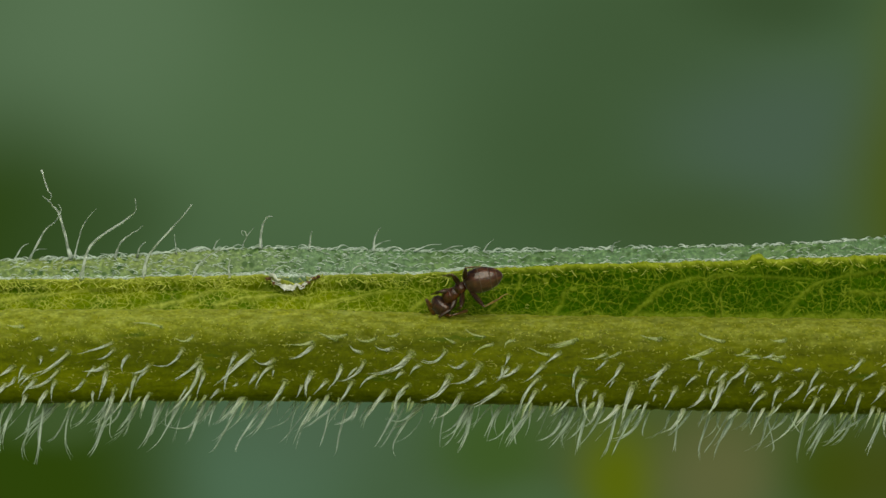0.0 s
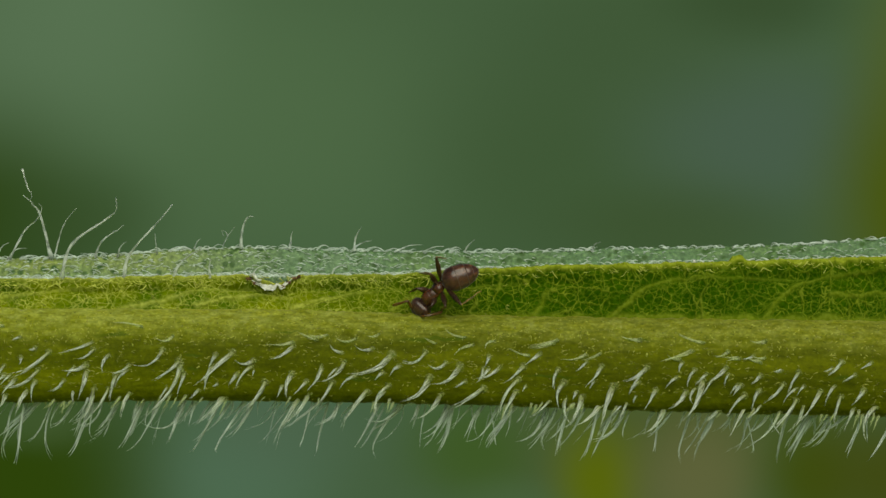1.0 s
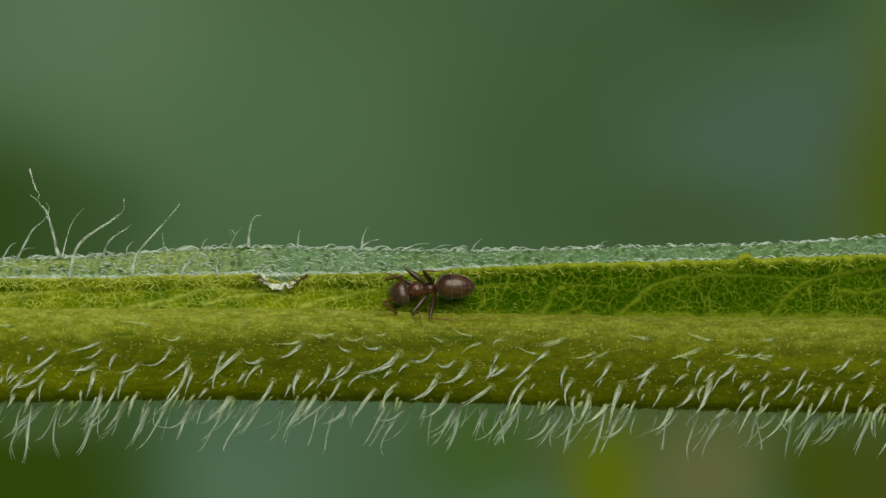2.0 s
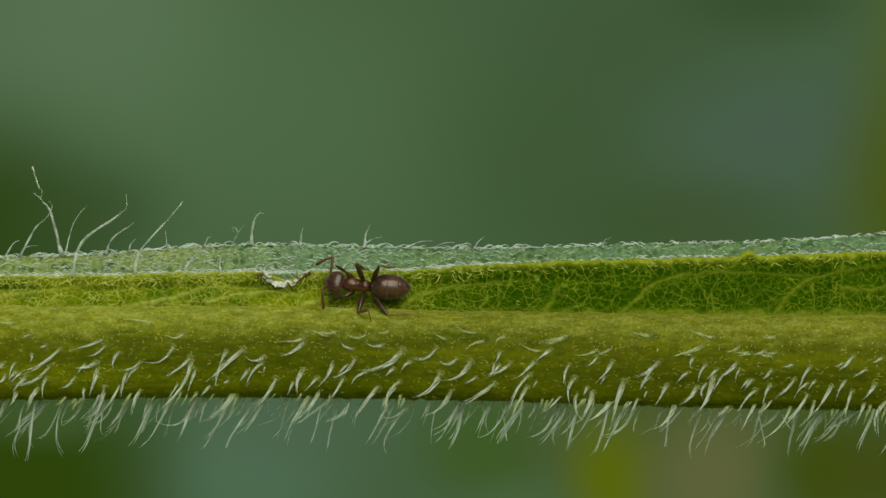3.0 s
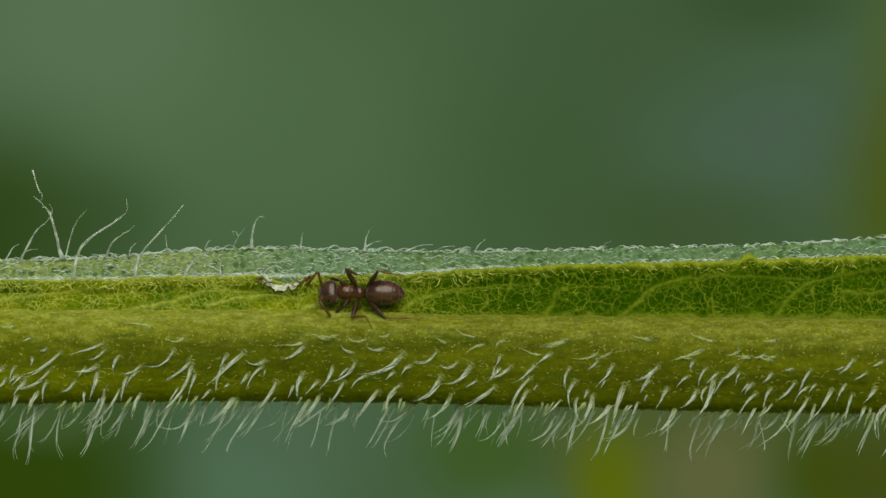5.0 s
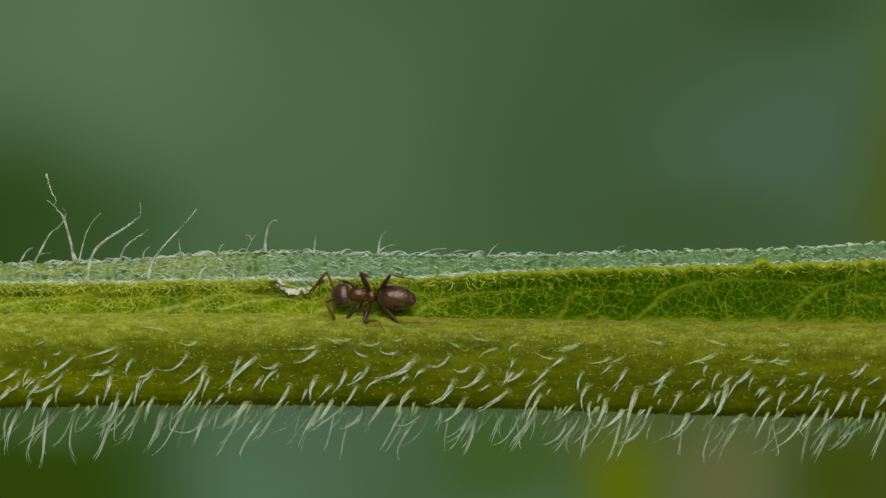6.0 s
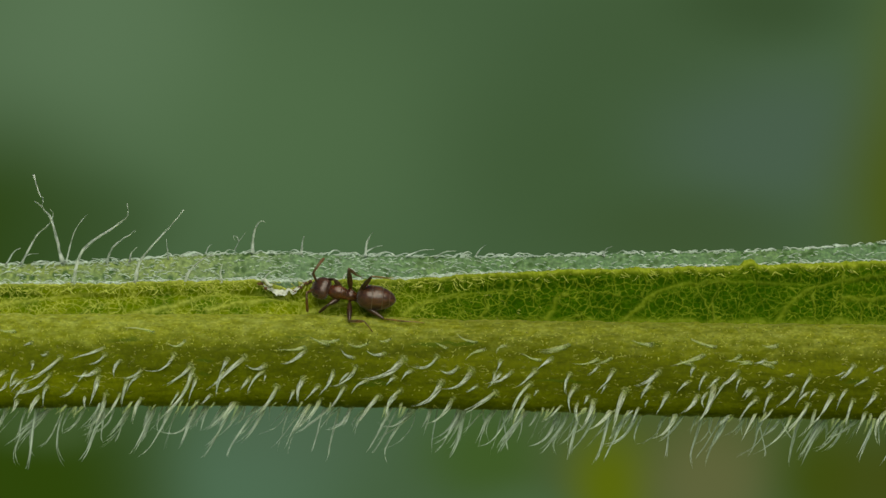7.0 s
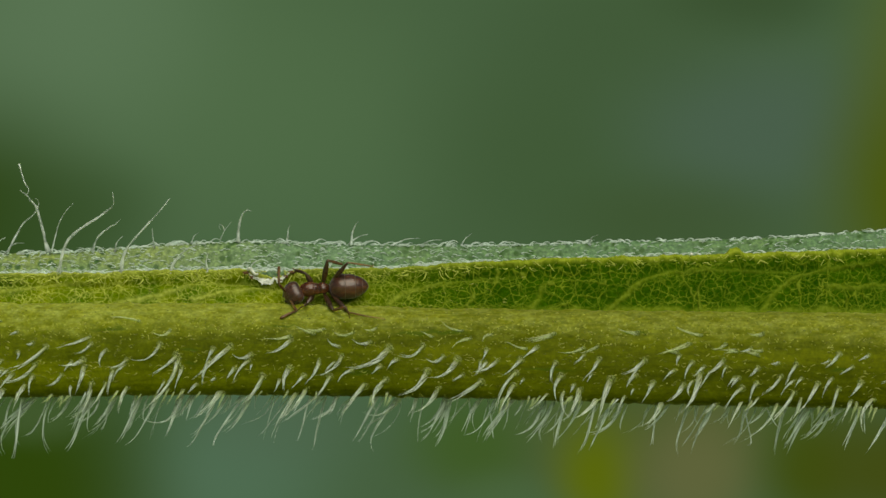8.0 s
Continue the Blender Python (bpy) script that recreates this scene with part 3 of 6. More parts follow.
def blade_mesh():
    rows = 96
    us = stations(1900, 90)
    cols = len(us) - 1
    s = np.linspace(0, 1, rows + 1)
    top = np.array([stalk_top(u) for u in us])
    hi = np.array([rim(u) for u in us])
    depth = np.array([blade_depth(u) for u in us])
    notch = 0.42 * np.clip(1 - np.abs(us + 7.35) / 0.95, 0, 1) ** 0.6
    edge = np.array([0.05 * noise.noise((u * 1.1, 0, 0)) + 0.04 * noise.noise((u * 4.0, 5, 0)) for u in us])
    hi = hi - notch + edge
    hi += 0.24 * np.exp(-((us - 13.05) / 0.32) ** 4)
    U, S = np.meshgrid(us, s, indexing="ij")
    lo = (top - 0.5)[:, None]
    W = lo + (hi[:, None] - lo) * S
    Y = 0.68 + (depth[:, None] - 0.68) * S ** 0.8
    V = W
    wu = 0.05 * ripple(U, V, 0.4, 1) + 0.035 * ripple(U, V, 0.12, 2)
    wv = 0.05 * ripple(U, V, 0.4, 3) + 0.035 * ripple(U, V, 0.12, 4)
    patchy = np.clip(0.55 + 0.75 * ripple(U, V, 1.3, 11) + 0.35 * ripple(U, V, 0.45, 12), 0.06, 1)
    net = np.exp(-(cells(U + wu, V + wv, 0.34, 3, 1.15) / 0.024) ** 2) * np.clip(0.75 + 0.6 * ripple(U, V, 0.5, 5), 0.15, 1)
    close = np.exp(-(cells(U + wu, V + wv, 0.19, 17, 1.25) / 0.017) ** 2) * np.clip(0.62 + 0.8 * ripple(U, V, 0.4, 15), 0.1, 1)
    net = np.maximum(net, close * np.interp(U, [-4, 4], [0.9, 0.55])) * (0.68 + 0.32 * patchy)
    coarse = np.exp(-(cells(U + 1.6 * wu, V + 1.6 * wv, 0.95, 9, 1.3) / 0.034) ** 2) * (0.55 + 0.45 * patchy)
    main = np.zeros_like(U)
    for nodes in SIDE_VEINS:
        gap, t = off_line(U + 0.9 * wu, W + 0.9 * wv, nodes)
        main = np.maximum(main, np.exp(-(gap / (0.14 - 0.085 * t)) ** 2) * (1 - 0.6 * t ** 2))
    for nodes in TWIGS:
        gap, t = off_line(U + 1.2 * wu, W + 1.2 * wv, nodes)
        main = np.maximum(main, np.exp(-(gap / (0.075 - 0.035 * t)) ** 2) * (1.1 - 0.6 * t ** 2))
    lip = np.clip((S - np.interp(U, [-4, 6], [0.9, 0.9]) + 0.03 * ripple(U, V, 0.3, 23)) / np.interp(U, [-4, 6], [0.1, 0.07]), 0, 1) ** 1.5
    root = np.clip((0.27 - S + 0.04 * ripple(U, V, 0.5, 21)) / 0.07, 0, 1) * np.interp(U, [-4, 4], [0.5, 1])
    vein = np.clip(np.maximum.reduce([np.interp(U, [-4, 4], [0.8, 0.56]) * net * (1 - 0.6 * main), np.interp(U, [-4, 4], [0.7, 0.42]) * coarse, np.interp(U, [-4, 4], [0.52, 0.37]) * main, np.interp(U, [-4, 4], [0.55, 0.78]) * lip, 0.36 * root]), 0, 1)
    rise = 0.06 * net + 0.07 * coarse + 0.08 * main + 0.12 * lip - np.interp(U, [-4, 4], [0.34, 0.2]) * np.exp(-((S - 0.77) / 0.07) ** 2) * np.clip(0.7 + 0.5 * ripple(U, V * 0, 1.5, 8), 0.2, 1.2)
    bulge = 0.085 * ripple(U, V, 0.9, 6) + 0.04 * ripple(U, V, 0.3, 7)
    Y = Y - 0.8 * (rise + bulge)
    W = W + 0.5 * (rise + bulge)
    K = 1 + Y / REACH
    grid = np.stack([U * K, Y, W * K], -1)
    # over the rolled lip and down the back
    back = []
    for dy, dw in ((0.1, 0.05), (0.22, 0.02), (0.3, -0.1), (0.3, -0.6)):
        b = grid[:, -1].copy()
        b[:, 1] += dy
        b[:, 2] += dw
        back.append(b)
    low = grid[:, 0].copy()
    low[:, 1] += 0.3
    low[:, 2] -= 0.2
    back.append(low)
    grid = np.concatenate([grid, np.stack(back, 1)], 1)
    k = np.array([slim(u) for u in us])[:, None]
    grid[..., 1] *= k
    grid[..., 2] = -4.8 + (grid[..., 2] + 4.8) * k
    grid *= MM
    n = grid.shape[1]
    idx = np.arange((cols + 1) * n).reshape(cols + 1, n)
    quads = np.stack([idx[:-1, :-1], idx[1:, :-1], idx[1:, 1:], idx[:-1, 1:]], -1).reshape(-1, 4)
    me = mesh_of("blade", grid.reshape(-1, 3).tolist(), quads.tolist(), BLADE)
    tone = np.concatenate([vein, np.repeat(vein[:, -1:], 5, 1)], 1).ravel().astype(np.float32)
    me.attributes.new("vein", "FLOAT", "POINT").data.foreach_set("value", tone)
    return me


def far_depth(u, s):
    return blade_depth(u) + 0.45 + 0.9 * s


def far_blade_mesh():
    rows = 26
    verts, faces = [], []
    us = stations(800, 60)
    cols = len(us) - 1
    for u in us.tolist():
        lo, hi = rim(u) - 1.1, crest(u) + 0.04 * noise.noise((u * 1.7, 2, 0)) + 0.03 * noise.noise((u * 5, 4, 0))
        col = []
        for j in range(rows + 1):
            s = j / rows
            d = 0.05 * noise.noise((u * 1.2, s * 3, 1)) + 0.03 * noise.noise((u * 4, s * 8, 2)) + 0.018 * noise.noise((u * 11, s * 20, 2))
            col.append(flat(u, lo + (hi - lo) * s, far_depth(u, s ** 1.6) - d))
        for dy, dw in ((0.12, 0.03), (0.26, -0.04), (0.3, -0.3)):
            col.append(col[rows] + Vector((0, dy, dw)))
        col.append(col[0] + Vector((0, 0.3, 0)))
        verts += [narrowed(v) * MM for v in col]
    n = rows + 5
    for i in range(cols):
        for j in range(n - 1):
            a = i * n + j
            faces.append((a, a + n, a + n + 1, a + 1))
    return mesh_of("far_blade", verts, faces, FAR_BLADE)


leaf = tagged(new("leaf"), "long hairy green leaf with thick pale midrib and netted veins", "leaf")
leaf.location = (0, 0, 0)
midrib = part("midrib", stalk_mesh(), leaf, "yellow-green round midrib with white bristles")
blade = part("blade", blade_mesh(), leaf, "bright green blade half with a net of raised veins")
far_blade = part("far_blade", far_blade_mesh(), leaf, "bluish green blade half with a downy edge")


# ---- the bitten place in the blade's edge ----
def torn_mesh():
    """A crumpled strip of pale dead tissue that hangs in the notch."""
    cols, rows = 40, 8
    verts, faces = [], []
    for side in (0, 1):
        for i in range(cols + 1):
            t = i / cols
            u = -8.45 + 1.85 * t
            hi = rim(u) + 0.02 - 0.34 * math.sin(math.pi * t) ** 0.6 + 0.1 * noise.noise((t * 9, 0, 1)) + 0.04 * noise.noise((t * 25, 0, 1))
            lo = hi - 0.04 - 0.26 * math.sin(math.pi * min(1, t)) ** 0.8 * max(0.25, 0.75 + 0.9 * noise.noise((t * 7, 3, 1)) + 0.6 * noise.noise((t * 23, 3, 5)))
            for j in range(rows + 1):
                s = j / rows
                y = blade_y(u, lo + (hi - lo) * s) - 0.2 + 0.09 * noise.noise((u * 5, s * 4, 2)) + 0.04 * side
                verts.append(flat(u, lo + (hi - lo) * s, y) * MM)
    n, m = rows + 1, (rows + 1) * (cols + 1)
    for side in (0, 1):
        for i in range(cols):
            for j in range(rows):
                a = side * m + i * n + j
                q = (a, a + n, a + n + 1, a + 1)
                faces.append(q if side == 0 else q[::-1])
    return mesh_of("torn_edge", verts, faces, TORN)


torn = part("torn_edge", torn_mesh(), blade, "torn whitish dead tissue in a bite mark")
lip = [flat(-8.5 + 0.07 * i, -1.24 + 0.1 * math.sin(0.9 * i) - 0.02 * i, blade_depth(-8.4) - 0.3 - 0.02 * i) for i in range(8)]
part("torn_curl", mesh_of("torn_curl", *scaled(tube(lip, [0.05, 0.07, 0.08, 0.075, 0.07, 0.07, 0.06, 0.03], 8)), TORN), blade, "curled white shred")
for u, w, size in ((-8.55, -1.35, 0.16), (-8.3, -1.55, 0.09), (-6.55, -1.33, 0.15), (-6.8, -1.52, 0.11), (-7.05, -1.68, 0.09), (-6.35, -1.25, 0.08)):
    lump = [flat(u - size + 2 * size * i / 6, w + 0.04 * math.sin(2.3 * i), blade_y(u, w) - 0.16) for i in range(7)]
    part("scab", mesh_of("scab", *scaled(tube(lump, [0.02, 0.05, 0.07, 0.06, 0.075, 0.05, 0.015], 8)), SCAB), blade, "dry brown scab")
bead = [flat(11.15 + 0.13 * math.sin(math.pi * i / 8 - math.pi / 2) * 0.5, -0.53, blade_depth(11.2) - 0.2) for i in range(9)]
part("dew_bead", mesh_of("dew_bead", *scaled(tube(bead, [0.065 * math.sin(math.pi * i / 8) + 0.004 for i in range(9)], 12)), GLINT_BEAD), blade, "tiny white bead that stands for a dewdrop's glint")


# ---- hairs of the leaf ----
def along(a, b, c, t):
    """A point of the bow that leaves a, passes b half-way and ends in c."""
    return a * (1 - t) ** 2 + (b * 2 - (a + c) * 0.5) * (2 * t * (1 - t)) + c * t * t


def hair(root, middle, tip, girth, holder, footed=1):
    """One tapering bowed hair, on a lumpy foot (footed 1; 2 where it is clear and faint); its mesh is of unit length along z."""
    d = tip - root
    size, z = d.length, d.normalized()
    x = Vector((0, -1, 0)).cross(z).normalized()
    rot = Matrix((x, z.cross(x), z)).transposed()
    back = rot.transposed()
    b, c = back @ (middle - root) / size, back @ d / size
    o, thick = Vector((0, 0, 0)), girth / size
    wave, phase, hook = pick.uniform(-0.014, 0.014), pick.uniform(0, 6), pick.uniform(-0.1, 0.07)
    verts, faces = [], []
    spin, split = pick.uniform(0, 6), pick.uniform(0.0, 0.05)
    for half in (1, -1):  # two flattened cells side by side that part a little at the tip
        path, radii = [], []
        for i in range(15):
            t = (i / 14) ** 1.15
            r = 1.27 * thick * ((0.68 + 0.32 * min(1, t / 0.16)) * (1 - t) ** 1.2 * (1 + 0.1 * math.sin(15 * t + phase + half)) + 0.09 * (1 - t ** 6) + 0.015)
            off = half * (0.45 * r + split * t ** 3)
            way = Vector((math.cos(spin + 1.5 * t), math.sin(spin + 1.5 * t), 0))
            path.append(along(o, b, c, t * (1 if half > 0 else 0.93)) + Vector((wave * math.sin(9 * t + phase) * t + hook * max(0.0, t - 0.55) ** 2 * 4, 0, 0)) + way * off)
            radii.append(r * 0.64)
        v, f = tube(path, radii, 7)
        faces += [tuple(k + len(verts) for k in q) for q in f]
        verts = verts + v
    shaft = len(faces)
    if footed:
        # a low clear dome that the hair stands on, and a few swollen cells round its foot
        wide = thick * (pick.uniform(1.7, 2.4) if footed == 1 else pick.uniform(1.2, 1.6))
        rise = back @ Vector((0, -1, 0.25)).normalized()
        mound = [rise * (wide * 0.38 * math.sin(a)) for a in (-0.3, 0.25, 0.7, 1.1, 1.4, 1.57)]
        v, f = tube(mound, [wide * math.cos(a) + 0.002 for a in (-0.3, 0.25, 0.7, 1.1, 1.4, 1.57)], 12)
        faces += [tuple(k + len(verts) for k in q) for q in f]
        verts = verts + v
        for _ in range(3):
            p = Vector((pick.uniform(-1.2, 1.2), pick.uniform(0, 0.9), pick.uniform(-1.3, 0.9))) * thick
            r, way = thick * pick.uniform(0.6, 1.0), Vector((pick.uniform(-1, 1), pick.uniform(-0.5, 0.5), pick.uniform(0, 1))).normalized()
            v, f = tube([p + way * r * k for k in (-1, -0.75, 0, 0.75, 1)], [r * k for k in (0.2, 0.7, 1, 0.7, 0.2)], 6)
            faces += [tuple(i + len(verts) for i in q) for q in f]
            verts = verts + v
    me = mesh_of("hair", verts, faces, (HAIR, HAIR_FACE, HAIR_FAINT)[footed])
    me.materials.append(WART)
    me.polygons.foreach_set("material_index", [0] * shaft + [1] * (len(faces) - shaft))
    return part("hair", me, holder, "", Matrix.Translation(root * MM) @ rot.to_4x4() @ Matrix.Scale(size * MM, 4))


# where each hair is rooted (mm across and up), its length, its lean (degrees from due right), how far it bows and its girth
FACE_HAIRS_A = [
    (-20.65, -4.97, 0.74, 205, 0.07, 0.077), (-20.17, -6.02, 1.15, 222, 0.03, 0.086), (-19.89, -5.25, 1.09, 209, 0.06, 0.086), (-19.36, -5.64, 0.47, 225, 0.00, 0.086),
    (-19.31, -6.5, 0.73, 247, 0.03, 0.086), (-18.88, -5.83, 0.96, 228, -0.03, 0.077), (-18.69, -3.99, 0.37, 198, -0.06, 0.057), (-18.64, -4.87, 0.34, 257, 0.12, 0.067),
    (-18.31, -6.31, 1.33, 249, -0.11, 0.086), (-18.02, -5.92, 0.91, 267, -0.13, 0.086), (-18.02, -4.47, 0.28, 184, 0.17, 0.067), (-17.88, -5.4, 1.86, 205, 0.15, 0.096),
    (-17.4, -4.63, 2.18, 213, 0.05, 0.096), (-16.73, -5.88, 0.85, 220, 0.08, 0.077),
]
FACE_HAIRS_B = [
    (-16.3, -6.31, 0.62, 270, -0.08, 0.057), (-15.77, -5.2, 1.12, 190, 0.12, 0.086), (-15.72, -5.49, 1.31, 252, 0.02, 0.096), (-15.48, -4.2, 1.67, 198, 0.02, 0.057),
    (-15.43, -4.51, 0.88, 213, 0.08, 0.067), (-14.76, -4.77, 0.80, 253, -0.18, 0.077), (-14.76, -6.21, 1.75, 235, 0.06, 0.077), (-14.43, -5.68, 1.16, 255, -0.04, 0.096),
    (-13.87, -5.2, 0.89, 202, 0.14, 0.077), (-13.8, -6.4, 1.29, 254, -0.10, 0.086), (-12.37, -4.51, 1.54, 210, 0.17, 0.077), (-12.18, -6.16, 0.72, 240, -0.00, 0.067),
    (-11.89, -3.91, 0.89, 177, 0.26, 0.067), (-11.65, -5.01, 1.50, 214, 0.08, 0.096), (-11.6, -5.44, 2.72, 229, 0.10, 0.11),
]
FACE_HAIRS_C = [
    (-11.41, -5.54, 1.08, 249, 0.03, 0.086), (-10.74, -6.26, 0.64, 228, -0.03, 0.067), (-10.17, -5.25, 1.19, 255, -0.10, 0.086), (-10.02, -4.73, 0.75, 243, -0.03, 0.077),
    (-9.926, -6.02, 0.27, 206, 0.01, 0.057), (-9.265, -4.63, 2.28, 223, -0.02, 0.086), (-9.073, -5.59, 0.61, 231, 0.00, 0.077), (-8.451, -5.25, 1.24, 240, -0.14, 0.086),
    (-8.355, -4.98, 0.86, 180, 0.18, 0.077), (-8.307, -5.4, 0.30, 257, -0.05, 0.038), (-7.828, -5.92, 1.77, 229, 0.10, 0.11), (-7.062, -6.07, 0.67, 249, -0.02, 0.067),
    (-6.631, -5.54, 1.17, 261, -0.14, 0.096), (-6.583, -4.34, 1.23, 211, 0.06, 0.077),
]
FACE_HAIRS_D = [
    (-6.008, -5.88, 0.85, 227, 0.02, 0.077), (-5.338, -5.35, 1.17, 235, 0.07, 0.086), (-5.098, -3.86, 0.88, 176, 0.09, 0.067), (-4.859, -5.92, 1.51, 235, 0.05, 0.096),
    (-4.428, -4.63, 0.67, 150, 0.09, 0.057), (-4.332, -5.06, 1.51, 215, 0.15, 0.086), (-3.853, -4.01, 0.91, 174, 0.18, 0.067), (-3.853, -5.64, 0.91, 223, -0.13, 0.086),
    (-3.326, -6.31, 1.69, 235, -0.03, 0.11), (-3.087, -4.44, 0.81, 166, 0.19, 0.067), (-2.799, -3.82, 0.57, 180, 0.13, 0.057), (-2.656, -5.49, 0.49, 227, -0.02, 0.077),
    (-2.512, -6.31, 1.04, 236, -0.05, 0.067), (-2.368, -6.07, 1.56, 252, -0.20, 0.096), (-2.225, -4.7, 2.13, 203, 0.14, 0.11),
]
FACE_HAIRS_E = [
    (-1.889, -5.2, 0.59, 230, -0.15, 0.086), (-0.7398, -4.58, 1.21, 198, 0.23, 0.077), (-0.5483, -5.68, 1.74, 219, 0.16, 0.11), (-0.3088, -4.2, 0.60, 151, 0.02, 0.048),
    (0.1701, -5.06, 0.82, 185, 0.25, 0.077), (0.7927, -5.2, 1.58, 212, 0.15, 0.096), (1.023, -5.88, 0.57, 213, -0.02, 0.067), (1.358, -4.28, 1.01, 209, -0.13, 0.067),
    (1.837, -6.16, 1.87, 209, 0.05, 0.096), (2.076, -4.77, 0.53, 245, 0.06, 0.067), (2.316, -4.1, 0.56, 224, -0.29, 0.057), (2.555, -5.25, 1.22, 206, 0.09, 0.067),
    (3.274, -6.31, 1.52, 242, -0.01, 0.086), (3.369, -5.78, 2.08, 244, -0.10, 0.096),
]
FACE_HAIRS_F = [
    (3.609, -5.2, 1.15, 225, 0.00, 0.096), (3.705, -6.07, 0.31, 238, -0.01, 0.057), (4.327, -4.66, 0.84, 217, -0.02, 0.077), (5.141, -5.35, 0.96, 264, -0.15, 0.086),
    (5.381, -5.92, 1.25, 266, -0.20, 0.096), (5.956, -6.31, 0.43, 243, -0.00, 0.067), (6.195, -6.5, 1.61, 243, 0.08, 0.096), (6.387, -5.01, 0.63, 221, 0.03, 0.057),
    (6.722, -5.83, 0.43, 243, -0.00, 0.067), (7.009, -6.88, 1.53, 221, 0.08, 0.096), (7.057, -5.2, 1.24, 229, 0.07, 0.086), (7.584, -6.07, 2.05, 254, -0.03, 0.11),
    (8.59, -6.5, 0.33, 249, -0.07, 0.057), (8.685, -5.88, 0.71, 234, -0.08, 0.086), (9.069, -5.25, 1.25, 208, 0.10, 0.086),
]
FACE_HAIRS_G = [
    (9.452, -6.21, 1.09, 241, 0.02, 0.086), (10.61, -5.04, 0.44, 254, -0.07, 0.067), (10.8, -6.31, 1.13, 224, 0.10, 0.086), (11.08, -4.51, 1.56, 198, 0.01, 0.086),
    (11.18, -5.35, 0.84, 245, -0.09, 0.077), (11.23, -6.16, 0.73, 259, -0.23, 0.067), (11.52, -5.78, 2.34, 242, 0.11, 0.11), (12.57, -5.25, 1.14, 217, 0.06, 0.086),
    (12.67, -5.54, 0.55, 252, -0.06, 0.057), (13.24, -6.02, 0.58, 235, -0.08, 0.077), (13.38, -6.45, 1.33, 235, -0.08, 0.086), (13.77, -4.73, 0.54, 190, 0.08, 0.057),
    (14.05, -6.21, 1.00, 253, -0.09, 0.086), (14.1, -6.88, 0.95, 225, 0.07, 0.067),
]
FACE_HAIRS_H = [
    (15.01, -5.35, 0.36, 188, 0.04, 0.067), (15.11, -5.97, 1.23, 219, 0.10, 0.077), (15.68, -6.64, 1.90, 227, 0.09, 0.096), (15.78, -5.44, 1.08, 242, -0.03, 0.086),
    (16.74, -6.26, 1.74, 238, 0.03, 0.096), (17.26, -5.25, 0.41, 201, 0.05, 0.048), (17.65, -6.5, 1.30, 253, -0.01, 0.086), (17.69, -4.97, 0.91, 223, 0.06, 0.086),
    (18.27, -5.54, 0.67, 210, 0.01, 0.067), (18.65, -6.21, 0.88, 229, 0.08, 0.086), (18.99, -5.01, 0.54, 207, 0.04, 0.057), (19.23, -6.93, 1.63, 256, -0.21, 0.086),
    (20.23, -5.64, 0.95, 225, 0.07, 0.086), (20.42, -6.5, 1.12, 239, -0.00, 0.086), (20.9, -5.16, 0.82, 216, 0.08, 0.077),
]
FACE_HAIRS = FACE_HAIRS_A + FACE_HAIRS_B + FACE_HAIRS_C + FACE_HAIRS_D + FACE_HAIRS_E + FACE_HAIRS_F + FACE_HAIRS_G + FACE_HAIRS_H
FRINGE_HAIRS_A = [
    (-20.65, -6.79, 1.71, 232, 0.10, 0.086), (-20.17, -6.88, 1.83, 264, -0.10, 0.067), (-19.79, -7.07, 2.12, 252, -0.07, 0.057), (-19.7, -6.79, 1.89, 240, 0.03, 0.086),
    (-18.69, -8.61, 0.93, 258, 0.01, 0.048), (-18.64, -7.7, 1.88, 250, -0.20, 0.057), (-18.45, -7.46, 1.54, 263, -0.12, 0.077), (-17.88, -6.98, 2.51, 223, -0.04, 0.086),
    (-17.83, -6.79, 2.51, 227, 0.04, 0.086), (-17.44, -7.26, 1.70, 230, 0.14, 0.048), (-17.16, -6.98, 2.45, 267, -0.13, 0.067), (-16.97, -7.07, 0.99, 247, -0.08, 0.067),
    (-16.34, -6.93, 1.46, 226, 0.10, 0.077), (-15.82, -7.26, 1.26, 252, -0.04, 0.067), (-15.67, -7.7, 1.76, 248, -0.07, 0.086), (-15.48, -6.69, 1.47, 227, 0.16, 0.086),
]
FRINGE_HAIRS_B = [
    (-15.48, -7.46, 0.96, 269, -0.09, 0.048), (-15.39, -6.21, 1.91, 245, 0.08, 0.11), (-14.52, -7.26, 1.20, 254, -0.06, 0.048), (-14.33, -6.69, 1.71, 232, 0.10, 0.11),
    (-14.33, -6.88, 1.90, 236, 0.06, 0.096), (-13.47, -6.88, 1.01, 252, 0.01, 0.057), (-13.28, -6.88, 2.33, 244, 0.03, 0.11), (-12.9, -6.98, 0.97, 260, -0.11, 0.048),
    (-12.7, -7.07, 0.87, 264, -0.10, 0.057), (-12.51, -7.07, 2.43, 238, 0.01, 0.077), (-11.55, -6.79, 2.01, 208, 0.36, 0.096), (-11.36, -6.88, 1.98, 250, -0.05, 0.096),
    (-11.08, -6.98, 1.09, 232, 0.05, 0.067), (-10.88, -6.88, 1.09, 256, -0.06, 0.077), (-10.17, -7.65, 1.73, 236, 0.01, 0.067), (-10.02, -7.26, 1.71, 232, 0.07, 0.086),
]
